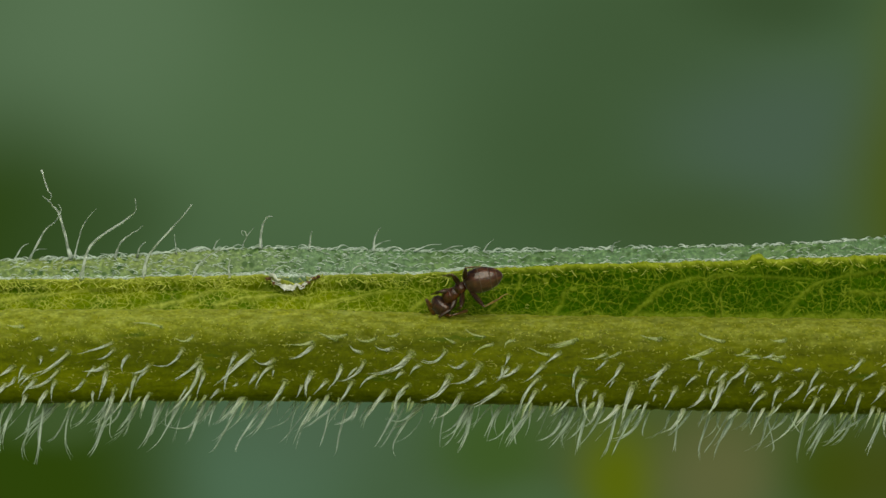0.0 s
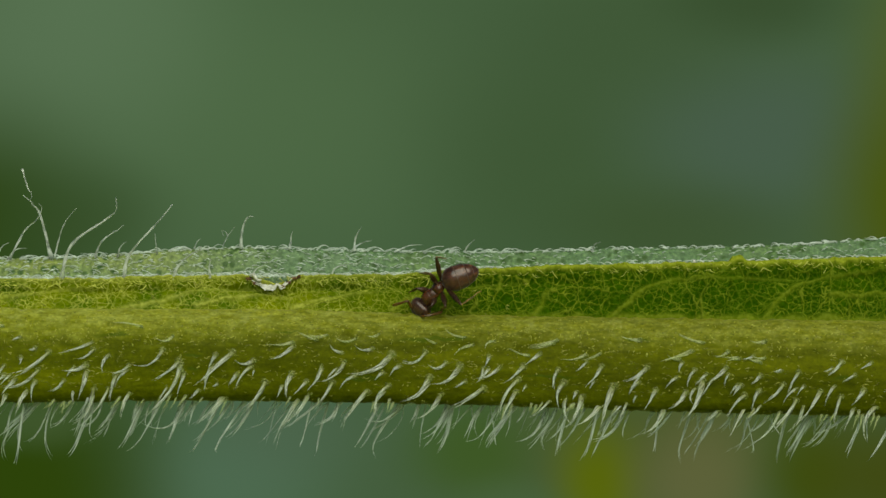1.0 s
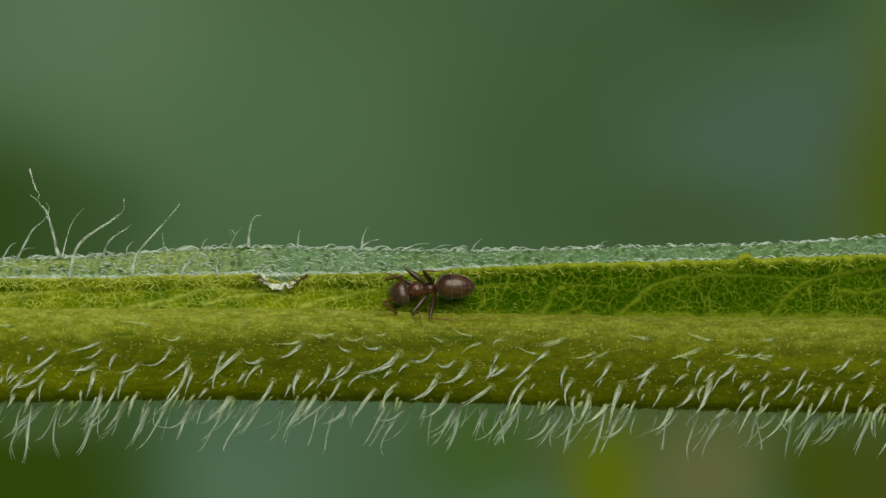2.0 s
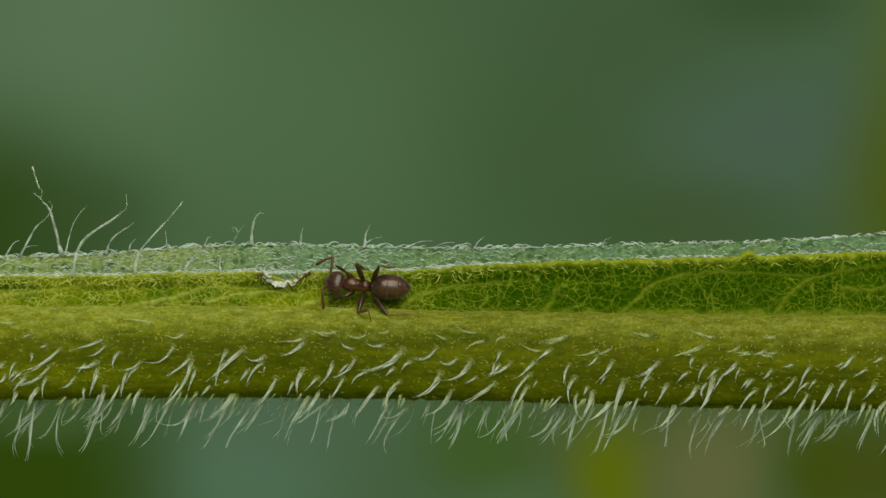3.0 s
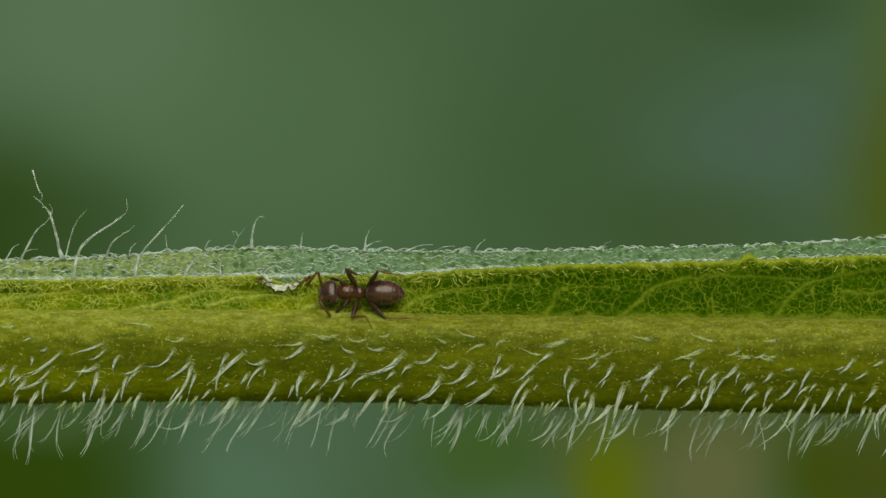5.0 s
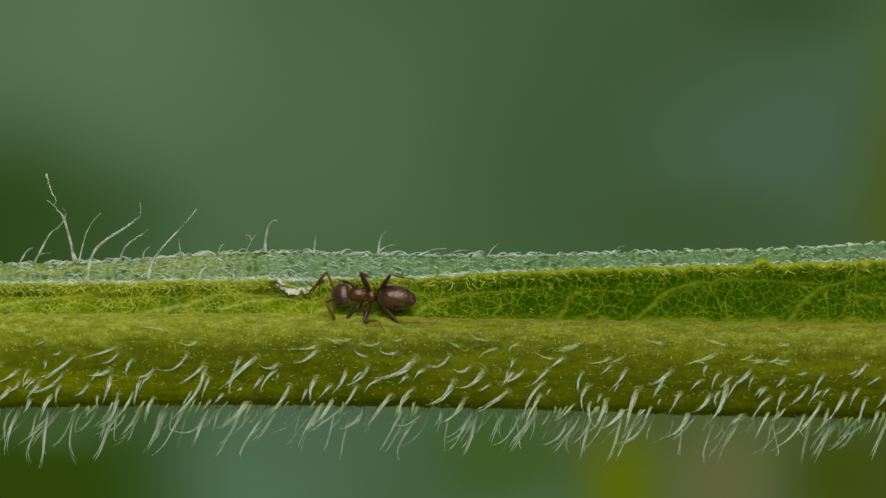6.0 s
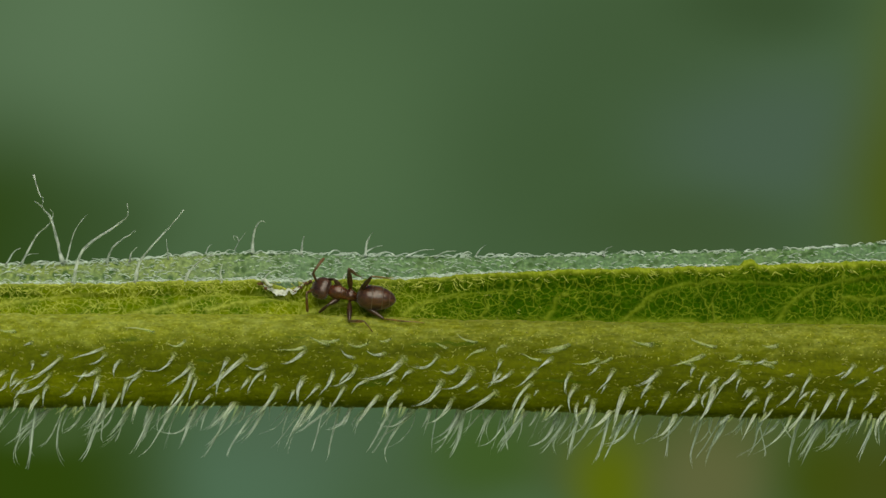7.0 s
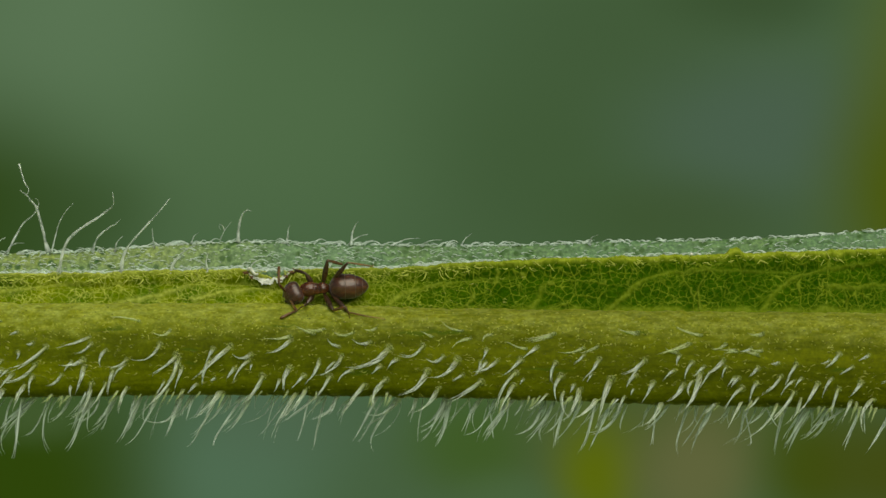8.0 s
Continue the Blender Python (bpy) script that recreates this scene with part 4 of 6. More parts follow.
FRINGE_HAIRS_C = [
    (-9.638, -6.5, 1.83, 229, 0.04, 0.11), (-9.447, -6.98, 1.56, 227, 0.06, 0.067), (-9.447, -8.13, 0.99, 241, -0.15, 0.048), (-8.738, -6.79, 1.15, 222, 0.03, 0.048),
    (-8.451, -7.07, 1.77, 229, 0.08, 0.077), (-8.115, -6.88, 0.53, 267, -0.06, 0.029), (-6.726, -7.07, 2.08, 232, -0.02, 0.038), (-6.295, -6.59, 2.57, 241, -0.02, 0.086),
    (-5.96, -7.84, 1.00, 253, -0.02, 0.029), (-5.912, -6.45, 1.91, 231, 0.07, 0.086), (-5.673, -7.07, 1.65, 211, 0.04, 0.057), (-5.338, -6.98, 0.74, 245, -0.07, 0.038),
    (-5.194, -7.7, 1.57, 258, -0.06, 0.048), (-4.571, -6.79, 1.53, 219, 0.21, 0.086), (-3.661, -6.88, 1.41, 242, -0.17, 0.086), (-2.991, -7.46, 1.63, 238, -0.01, 0.067),
]
FRINGE_HAIRS_D = [
    (-2.991, -8.03, 0.99, 231, 0.02, 0.038), (-2.32, -7.74, 1.65, 244, -0.14, 0.057), (-1.937, -7.07, 1.53, 200, 0.18, 0.077), (-1.65, -6.83, 2.29, 217, 0.07, 0.096),
    (-0.9314, -6.79, 1.30, 253, -0.01, 0.057), (-0.7877, -7.55, 1.30, 264, -0.06, 0.038), (-0.06935, -6.4, 1.76, 225, 0.13, 0.11), (0.1701, -7.26, 1.87, 241, 0.00, 0.077),
    (0.2659, -6.79, 2.05, 237, 0.12, 0.11), (0.3138, -6.88, 1.69, 249, 0.07, 0.096), (0.3617, -7.46, 1.71, 245, 0.11, 0.077), (0.4575, -7.46, 0.88, 257, -0.02, 0.038),
    (1.262, -7.07, 1.32, 226, -0.01, 0.057), (1.31, -7.17, 0.86, 270, 0.06, 0.048), (1.837, -6.98, 1.76, 248, -0.12, 0.086), (2.316, -8.22, 0.38, 274, 0.09, 0.029),
]
FRINGE_HAIRS_E = [
    (2.364, -7.26, 1.83, 227, 0.11, 0.067), (2.986, -7.46, 1.77, 232, -0.02, 0.086), (3.13, -7.17, 1.93, 228, -0.01, 0.096), (3.705, -7.07, 0.76, 235, 0.06, 0.057),
    (4.519, -7.07, 1.92, 229, 0.20, 0.096), (4.758, -6.69, 1.22, 222, 0.06, 0.077), (4.902, -7.55, 1.40, 251, -0.13, 0.057), (5.046, -7.17, 2.10, 229, 0.08, 0.086),
    (5.477, -6.59, 1.28, 283, -0.15, 0.086), (5.572, -7.26, 2.02, 256, -0.04, 0.077), (5.956, -7.46, 0.90, 205, 0.16, 0.057), (6.243, -7.17, 2.03, 236, 0.05, 0.086),
    (6.913, -7.17, 2.35, 256, -0.01, 0.067), (7.488, -7.46, 2.00, 240, 0.03, 0.067), (7.584, -7.46, 1.12, 239, -0.19, 0.057), (8.063, -7.26, 2.01, 222, 0.12, 0.096),
]
FRINGE_HAIRS_F = [
    (8.207, -6.79, 0.90, 245, -0.01, 0.077), (8.254, -7.46, 0.91, 252, -0.07, 0.057), (9.5, -8.22, 0.78, 259, 0.03, 0.038), (9.835, -6.98, 1.63, 230, 0.14, 0.096),
    (10.07, -7.36, 1.39, 226, 0.03, 0.086), (10.85, -7.07, 1.01, 251, -0.08, 0.057), (10.94, -7.65, 1.89, 255, -0.06, 0.057), (11.37, -7.36, 0.78, 281, -0.17, 0.038),
    (11.42, -8.13, 1.19, 227, 0.04, 0.038), (12.09, -7.46, 2.16, 247, -0.10, 0.067), (12.28, -7.02, 1.07, 221, 0.07, 0.086), (13.43, -6.98, 1.63, 246, -0.04, 0.067),
    (13.62, -8.13, 0.88, 281, 0.06, 0.038), (13.72, -7.26, 0.94, 247, 0.00, 0.048), (14.49, -7.26, 1.30, 221, 0.09, 0.086), (14.68, -7.84, 0.44, 319, -0.05, 0.038),
]
FRINGE_HAIRS_G = [
    (14.96, -7.07, 2.09, 230, 0.12, 0.086), (15.35, -7.17, 2.37, 256, -0.03, 0.086), (16.02, -6.88, 1.49, 242, 0.07, 0.096), (16.3, -7.36, 2.08, 241, -0.02, 0.11),
    (16.3, -7.65, 2.00, 244, -0.05, 0.086), (16.45, -7.26, 1.03, 272, 0.03, 0.067), (16.98, -7.26, 0.99, 241, 0.03, 0.067), (17.26, -7.26, 1.97, 231, 0.03, 0.048),
    (17.93, -7.26, 1.70, 215, 0.05, 0.086), (18.22, -6.98, 1.16, 246, 0.02, 0.077), (18.6, -7.36, 1.97, 244, 0.04, 0.11), (18.8, -7.46, 1.05, 273, -0.02, 0.067),
    (19.94, -7.26, 0.97, 260, -0.06, 0.048), (20.14, -7.46, 2.31, 240, -0.04, 0.086), (20.33, -7.26, 1.25, 238, 0.05, 0.077), (20.81, -7.26, 1.89, 246, 0.00, 0.086),
]
FRINGE_HAIRS = FRINGE_HAIRS_A + FRINGE_HAIRS_B + FRINGE_HAIRS_C + FRINGE_HAIRS_D + FRINGE_HAIRS_E + FRINGE_HAIRS_F + FRINGE_HAIRS_G
# girth of a long hair and the bends it runs through
STRANDS_A = [
    (0.13, [(-17.3, -0.475), (-17.8, 1.4), (-18.1, 1.875), (-18.3, 2.1), (-18.6, 2.325)]),
    (0.06, [(-18.6, 3.475), (-18.35, 2.65), (-18.18, 2.375), (-18.23, 2.125), (-18.48, 2.225)]),
    (0.09, [(-19.15, -0.525), (-18.48, 0.725), (-17.95, 1.225), (-17.73, 1.725), (-17.9, 1.975)]),
    (0.07, [(-17.15, -0.425), (-17.02, 0.15), (-16.8, 0.9), (-16.5, 1.4), (-16.15, 1.775)]),
    (0.12, [(-16.85, -1.4), (-16.4, 0.125), (-14.85, 1.275), (-14.43, 1.675), (-14.47, 2.275)]),
    (0.1, [(-15.35, -0.425), (-15.15, 0.15), (-14.72, 0.575), (-14.3, 0.825), (-14.07, 1.05)]),
    (0.1, [(-14.35, -0.4), (-14.25, 0.025), (-13.97, 0.3)]),
    (0.13, [(-14.07, -1.4), (-13.97, -0.6), (-13.6, 0.025), (-12.47, 1.275), (-11.88, 2)]),
]
STRANDS_B = [
    (0.06, [(-12.62, -0.275), (-12.68, 0.275), (-12.72, 0.675)]),
    (0.11, [(-11.9, -1.4), (-11.72, -0.85), (-11.22, -0.35), (-10.8, -0.125), (-10.3, -0.025)]),
    (0.13, [(-8.9, 0), (-8.875, 0.65), (-8.75, 1.15), (-8.55, 1.4), (-8.325, 1.375)]),
    (0.12, [(-6.75, -0.025), (-6.7, 0.4), (-6.625, 0.8)]),
    (0.11, [(-3.9, -0.1), (-3.85, 0.4), (-3.7, 0.775), (-3.55, 0.925)]),
    (0.07, [(-3.85, 0.075), (-3.475, 0.275), (-3.1, 0.35)]),
    (0.08, [(0.975, -0.15), (1.15, 0.15), (1.475, 0.425)]),
    (0.05, [(-9.7, 0.1), (-9.5, 0.525), (-9.15, 0.975)]),
    (0.045, [(-9.5, 0.525), (-9.6, 0.725), (-9.75, 0.75), (-9.65, 0.525)]),
]
STRANDS_C = [
    (0.1, [(6.65, -0.1), (6.725, 0.175), (7.05, 0.325)]),
    (0.1, [(-10.28, -1.325), (-10.3, -0.85), (-10.22, -0.425)]),
    (0.07, [(-8.4, -1.225), (-8.225, -0.925), (-7.85, -0.725)]),
    (0.08, [(-19.8, -0.525), (-19.48, 0.025), (-19.15, 0.225)]),
    (0.07, [(-19.23, -0.525), (-18.85, -0.1), (-18.3, -0.025)]),
    (0.08, [(-4.9, -1.275), (-4.8, -0.95), (-4.45, -0.75), (-3.8, -0.65)]),
    (0.06, [(-10.97, -0.025), (-10.85, 0.275), (-10.65, 0.425)]),
    (0.06, [(-2.1, -0.15), (-1.475, 0.125), (-0.8, 0.175)]),
    (0.06, [(-0.85, -0.15), (-0.35, 0.075), (0.15, 0.1)]),
]
STRANDS = STRANDS_A + STRANDS_B + STRANDS_C

pick = random.Random(5)


def ends(u, w, size, lean, bow):
    """The middle and the tip of a hair rooted at (u, w)."""
    du, dw = size * math.cos(radians(lean)), size * math.sin(radians(lean))
    return u + du / 2 - bow * dw, w + dw / 2 + bow * du, u + du, w + dw


for u0, w0, size, lean, bow, girth in FACE_HAIRS:
    y0 = stalk_front(w0, u0)
    u1, w1, u2, w2 = ends(u0, w0, size, lean, bow)
    y1 = min(y0, stalk_front(max(w1, stalk_foot(u1) + 0.3), u1)) - 0.1 * size - 0.05
    y2 = min(y0, stalk_front(max(w2, stalk_foot(u2) + 0.3), u2)) - 0.15 * size - 0.06
    hair(flat(u0, w0, y0 + 0.02), flat(u1, w1, y1), flat(u2, w2, y2), girth, midrib, 2 if w0 > -4.35 - 0.02 * u0 else 1)
for u0, w0, size, lean, bow, girth in FRINGE_HAIRS:
    u1, w1, u2, w2 = ends(u0, w0, size, lean, bow)
    low = stalk_foot(u0)
    under = w0 < low + 0.15
    y0 = pick.uniform(-0.5, 0.5) if under else stalk_front(w0, u0) + 0.03
    if w0 < low + 0.06:  # its root is out of sight under the stalk
        u0, w0 = u0 + (u0 - u1) * (low + 0.06 - w0) / max(0.2, w0 - w1) * 0.6, low + 0.06
    y2 = y0 + pick.uniform(-0.5, 0.2)
    hair(flat(u0, w0, y0), flat(u1, w1, (y0 + y2) / 2), flat(u2, w2, y2), girth * 0.95, midrib, 0 if under else 1)
    if girth > 0.075 and pick.random() < 0.3:  # a thinner one beside it
        du, k = pick.uniform(-0.15, 0.15), pick.uniform(0.75, 0.95)
        hair(flat(u0 + du, w0, y0 + 0.1), flat(u1 + du * 1.6, w1 + 0.1, (y0 + y2) / 2 + 0.1), flat(u0 + (u2 - u0) * k + du * 3, w0 + (w2 - w0) * k, y2), girth * 0.5, midrib, 0)


for _ in range(20):  # clear hairs that lie flat on the pale shoulder
    u0 = pick.uniform(4, 21) if pick.random() < 0.7 else pick.uniform(-21, 4)
    w0 = stalk_top(u0) - pick.uniform(0.7, 1.9)
    size, dip = pick.uniform(0.5, 1.5), pick.uniform(-0.5, 0.5)
    u2, w2 = u0 - size * math.cos(dip), w0 - size * math.sin(dip)
    u1, w1 = (u0 + u2) / 2, (w0 + w2) / 2 - pick.uniform(-0.05, 0.15) * size
    hair(*(flat(u, w, stalk_front(w, u) - 0.05) for u, w in ((u0, w0), (u1, w1), (u2, w2))), pick.uniform(0.05, 0.09), midrib, 2)
for _ in range(46):  # scattered smaller hairs of the same kinds, face and underside
    u0 = pick.uniform(-21, 21)
    top, low = stalk_top(u0), stalk_foot(u0)
    face = pick.random() < 0.4
    w0 = low + (pick.uniform(0.25, 0.42) * (top - low) if face else 0.08)
    y0 = stalk_front(w0, u0) + 0.02 if face else pick.uniform(-0.6, 0.5)
    size, dip = (pick.uniform(0.5, 1.1), pick.uniform(0.7, 1.3)) if face else (pick.uniform(0.8, 2.0), pick.uniform(0.9, 1.5))
    du, dw, bow = -size * math.cos(dip), -size * math.sin(dip), pick.uniform(-0.1, 0.16) * size
    out = -0.2 if face else pick.uniform(-0.4, 0.2)
    hair(flat(u0, w0, y0), flat(u0 + du / 2 + bow, w0 + dw / 2 - bow * 0.6, y0 + out / 2 - 0.05), flat(u0 + du, w0 + dw, y0 + out), pick.uniform(0.045, 0.075), midrib, 1 if face else 0)


for _ in range(50):  # short clear stubs round the midrib's lower edge
    u0 = pick.uniform(-21, 21)
    w0 = stalk_foot(u0) + pick.uniform(0.05, 0.3)
    y0 = stalk_front(w0, u0) + 0.02
    size, dip = pick.uniform(0.4, 0.95), pick.uniform(0.7, 1.4)
    u2, w2 = u0 - size * math.cos(dip), w0 - size * math.sin(dip)
    hair(flat(u0, w0, y0), flat((u0 + u2) / 2, (w0 + w2) / 2 - 0.04, y0 - 0.05), flat(u2, w2, y0 + 0.05), pick.uniform(0.04, 0.08), midrib, 2)


for _ in range(48):  # thin clear wisps among the bristles of the underside
    u0 = pick.uniform(-21, 21)
    w0, y0 = stalk_foot(u0) + pick.uniform(0.05, 0.2), pick.uniform(-0.7, 0.6)
    size, dip, bow = pick.uniform(0.8, 2.5), pick.uniform(0.8, 1.35), pick.uniform(-0.12, 0.2)
    du, dw = -size * math.cos(dip), -size * math.sin(dip)
    out = pick.uniform(-0.4, 0.3)
    hair(flat(u0, w0, y0), flat(u0 + du / 2 + bow * size, w0 + dw / 2 - bow * size * 0.5, y0 + out / 2), flat(u0 + du, w0 + dw, y0 + out), pick.uniform(0.022, 0.042), midrib, 0)


def strand(nodes, girth):
    """A long bent hair through a few (u, w) nodes on the leaf's upper edges."""
    u0, w0 = nodes[0]
    y0 = blade_depth(u0) + 0.02 if w0 < crest(u0) - 0.5 else far_depth(u0, 0.9)
    path, n = [], len(nodes)
    for i in range(n - 1):
        p0, p1, p2, p3 = (np.array(nodes[max(0, min(n - 1, i + d))]) for d in (-1, 0, 1, 2))
        for k in range(6):
            t = k / 6
            u, w = 0.5 * (2 * p1 + (p2 - p0) * t + (2 * p0 - 5 * p1 + 4 * p2 - p3) * t * t + (3 * p1 - p0 - 3 * p2 + p3) * t ** 3)
            kink = 0.3 * girth * Vector((noise.noise((u0, i * 6 + k, 1)), noise.noise((u0, i * 6 + k, 9))))
            path.append(flat(float(u) + kink.x, float(w) + kink.y, y0 - 0.06 * len(path) * girth * 4))
    k = len(path) - 1
    radii = [girth * (0.5 if w0 < crest(u0) - 0.5 else 0.4) * (1.2 * (1 - i / k) ** 1.4 + 0.27 + 0.5 * max(0, 1 - 8 * i / k)) * (1 + 0.16 * math.sin(2.1 * i) + 0.1 * math.sin(5.3 * i + u0)) for i in range(k + 1)]
    return part("hair", mesh_of("hair", *scaled(tube(path, radii, 8)), STRAND), far_blade, "long bent white hair")


for girth, nodes in STRANDS:
    strand(nodes, girth)


def curl(root, lean, size, arch, radius, steps=6):
    """A short lying hair: from the root along lean, arching towards arch."""
    path, radii = [], []
    for i in range(steps + 1):
        t = i / steps
        path.append(root + lean * (size * t) + arch * (size * 1.6 * t * (1 - t) * 0.8))
        radii.append(radius * (1.15 - 0.95 * t))
    return tube(path, radii, 5, False)


def fuzz_of(name, count, where, mat, seed):
    rng = random.Random(seed)
    return mesh_of(name, *scaled(joined([where(rng) for _ in range(count)])), mat)


def on_stalk(rng):
    u = rng.uniform(-EDGE, EDGE)
    top, foot = stalk_top(u), stalk_foot(u)
    w = top - (top - foot) * (0.1 + 0.85 * rng.random() ** 0.8)
    y = stalk_front(w, u)
    size = rng.uniform(0.1, 0.3)
    lean = Vector((rng.choice((-1, -1, 1)), -0.15, rng.uniform(-0.7, 0.35))).normalized()
    return curl(flat(u, w, y + 0.01), lean, size, Vector((0, -0.12, rng.choice((-1, 1)) * rng.uniform(0.25, 0.9))), rng.uniform(0.011, 0.024))


def on_shoulder(rng):
    """Tiny pale upright down on the midrib's upper side."""
    u = rng.uniform(-EDGE, EDGE)
    w = stalk_top(u) - 0.1 - 1.5 * rng.random() ** 1.2
    lean = Vector((rng.uniform(-0.9, 0.5), -0.5, rng.uniform(-0.9, 0.6))).normalized()
    return curl(flat(u, w, stalk_front(w, u) + 0.01), lean, rng.uniform(0.05, 0.17), Vector((rng.uniform(-0.4, 0.4), -0.2, rng.uniform(-0.4, 0.4))), rng.uniform(0.01, 0.022), 4)


def under_stalk(rng):
    """Short down that hangs from the midrib's lower side."""
    u = rng.uniform(-EDGE, EDGE)
    w = stalk_foot(u) + rng.uniform(0.0, 0.25)
    lean = Vector((rng.uniform(-1.6, 0.8), -0.2, -1)).normalized()
    return curl(flat(u, w, stalk_front(w, u) + 0.02), lean, rng.uniform(0.08, 0.28), Vector((rng.uniform(-0.5, 0.5), -0.1, 0)), rng.uniform(0.012, 0.026))


def on_rim(rng):
    u = rng.uniform(-EDGE, 1) if rng.random() < 0.68 else rng.uniform(1, EDGE)
    size = 0.1 + (0.42 if u < 6 else 0.34) * rng.random() ** 1.8
    lean = Vector((rng.choice((1, 1, 1, -1)) * rng.uniform(0.3, 1), -0.25, rng.uniform(-0.8, 0.3))).normalized()
    return curl(flat(u, rim(u) - rng.uniform(-0.06, 0.3), blade_depth(u) - 0.14), lean, size, Vector((rng.uniform(-0.3, 0.3), -0.2, rng.uniform(-0.7, 0.2))), rng.uniform(0.012, 0.032), 8)


def on_blade(rng):
    """A tiny yellow hair on the yellow half of the blade."""
    u = rng.uniform(-EDGE, 4)
    w = stalk_top(u) + (rim(u) - stalk_top(u)) * rng.uniform(0.05, 0.95)
    lean = Vector((rng.choice((-1, 1, 1)), -0.3, rng.uniform(-0.8, 0.5))).normalized()
    return curl(flat(u, w, blade_y(u, w) - 0.1), lean, rng.uniform(0.08, 0.24), Vector((0, -0.3, rng.uniform(-0.8, 0.8))), rng.uniform(0.01, 0.02))


def on_rim_back(rng):
    u = rng.uniform(-EDGE, 2) if rng.random() < 0.75 else rng.uniform(2, EDGE)
    size = rng.uniform(0.2, 0.55)
    lean = Vector((rng.choice((1, -1)), rng.uniform(-0.4, 0.3), rng.uniform(0.0, 0.5))).normalized()
    return curl(flat(u, rim(u) + 0.02, blade_depth(u) + 0.2), lean, size, Vector((0, 0, rng.uniform(0.2, 0.9))), rng.uniform(0.02, 0.052))


def on_crest(rng):
    u = rng.uniform(-EDGE, EDGE)
    size = rng.uniform(0.18, 0.6) * (1.0 if u < 3 else 0.75)
    lean = Vector((rng.choice((1, 1, -1)), rng.uniform(-0.4, 0.4), rng.uniform(-0.1, 0.35))).normalized()
    return curl(flat(u, crest(u) - 0.03, far_depth(u, 1) - 0.02), lean, size, Vector((0, -0.1, rng.uniform(0.2, 0.9))), rng.uniform(0.02, 0.046), 8)


def on_far(rng):
    u, s = rng.uniform(-EDGE, EDGE) if rng.random() < 0.6 else rng.uniform(-EDGE, 3), rng.uniform(0.45, 1)
    lo, hi = rim(u) - 1.1, crest(u)
    size = rng.uniform(0.08, 0.22) if rng.random() < 0.75 else rng.uniform(0.2, 0.55)
    lean = Vector((rng.choice((1, 1, -1)), -0.15, rng.uniform(-0.6, 0.6))).normalized()
    return curl(flat(u, lo + (hi - lo) * s, far_depth(u, s ** 1.6) - 0.02), lean, size, Vector((0, -0.5, 0.35)), rng.uniform(0.014, 0.028))


def speck(rng):
    """A pale wart on the stalk's skin."""
    u = rng.uniform(-EDGE, EDGE)
    top, foot = stalk_top(u), stalk_foot(u)
    w = top - (top - foot) * (0.03 + 0.9 * rng.random() ** 1.3)
    p, r = flat(u, w, stalk_front(w, u) - 0.01), rng.uniform(0.015, 0.042)
    way = Vector((rng.uniform(-1, 1), 0, rng.uniform(-0.4, 0.4))).normalized()
    return tube([p - way * r * 1.2, p - way * r * 0.6, p + way * r * 0.6, p + way * r * 1.2], [r * 0.3, r, r, r * 0.3], 6)


for name, count, where, mat, holder in (
        ("wart_speckle", 700, speck, FUZZ, midrib),
        ("stalk_fuzz", 1050, on_stalk, FUZZ, midrib), ("shoulder_down", 900, on_shoulder, FUZZ_RIM, midrib), ("foot_down", 230, under_stalk, FUZZ, midrib), ("blade_fuzz", 150, on_blade, FUZZ, blade), ("rim_fuzz", 420, on_rim, FUZZ_RIM, blade), ("rim_down", 640, on_rim_back, FUZZ_PALE, blade),
        ("edge_down", 380, on_crest, FUZZ_PALE, far_blade), ("blade_down", 950, on_far, FUZZ_PALE, far_blade)):
    tagged(part(name, fuzz_of(name, count, where, mat, len(name)), holder, "short pale down"), kind="stuff")


# ---- the ant ----
ant = tagged(new("ant"), "small dark brown ant standing on the leaf blade", "ant")
HEAD_AT, GASTER_AT = Vector((0.8, 0, 0.0)), Vector((-0.62, 0, 0.0))


mesosoma = part("mesosoma", mesh_of("mesosoma", *scaled(lumpy(loft(finer([
    (0.84, 0.07, 0.06, -0.02), (0.76, 0.16, 0.12, 0.0), (0.66, 0.255, 0.19, 0.03), (0.52, 0.325, 0.25, 0.05), (0.36, 0.345, 0.275, 0.06), (0.22, 0.315, 0.27, 0.06), (0.16, 0.295, 0.26, 0.05), (0.145, 0.28, 0.245, 0.045), (0.13, 0.285, 0.255, 0.05), (0.03, 0.265, 0.245, 0.04),
    (-0.05, 0.245, 0.21, 0.015), (-0.075, 0.232, 0.19, 0.0), (-0.1, 0.245, 0.205, 0.01), (-0.22, 0.27, 0.24, 0.03), (-0.36, 0.262, 0.225, 0.01), (-0.46, 0.2, 0.175, -0.03), (-0.54, 0.11, 0.12, -0.07), (-0.6, 0.06, 0.07, -0.09)]), 40), 0.16, 0.022)), THORAX), ant, "reddish brown thorax")
petiole = part("petiole", mesh_of("petiole", *scaled(loft([
    (-0.54, 0.04, 0.04, -0.1), (-0.6, 0.09, 0.08, -0.08), (-0.66, 0.13, 0.2, 0.0), (-0.71, 0.12, 0.18, 0.0), (-0.77, 0.06, 0.06, -0.08), (-0.86, 0.05, 0.05, -0.08)], 16)), THORAX), ant)


GASTER = 1.76  # length of the abdomen


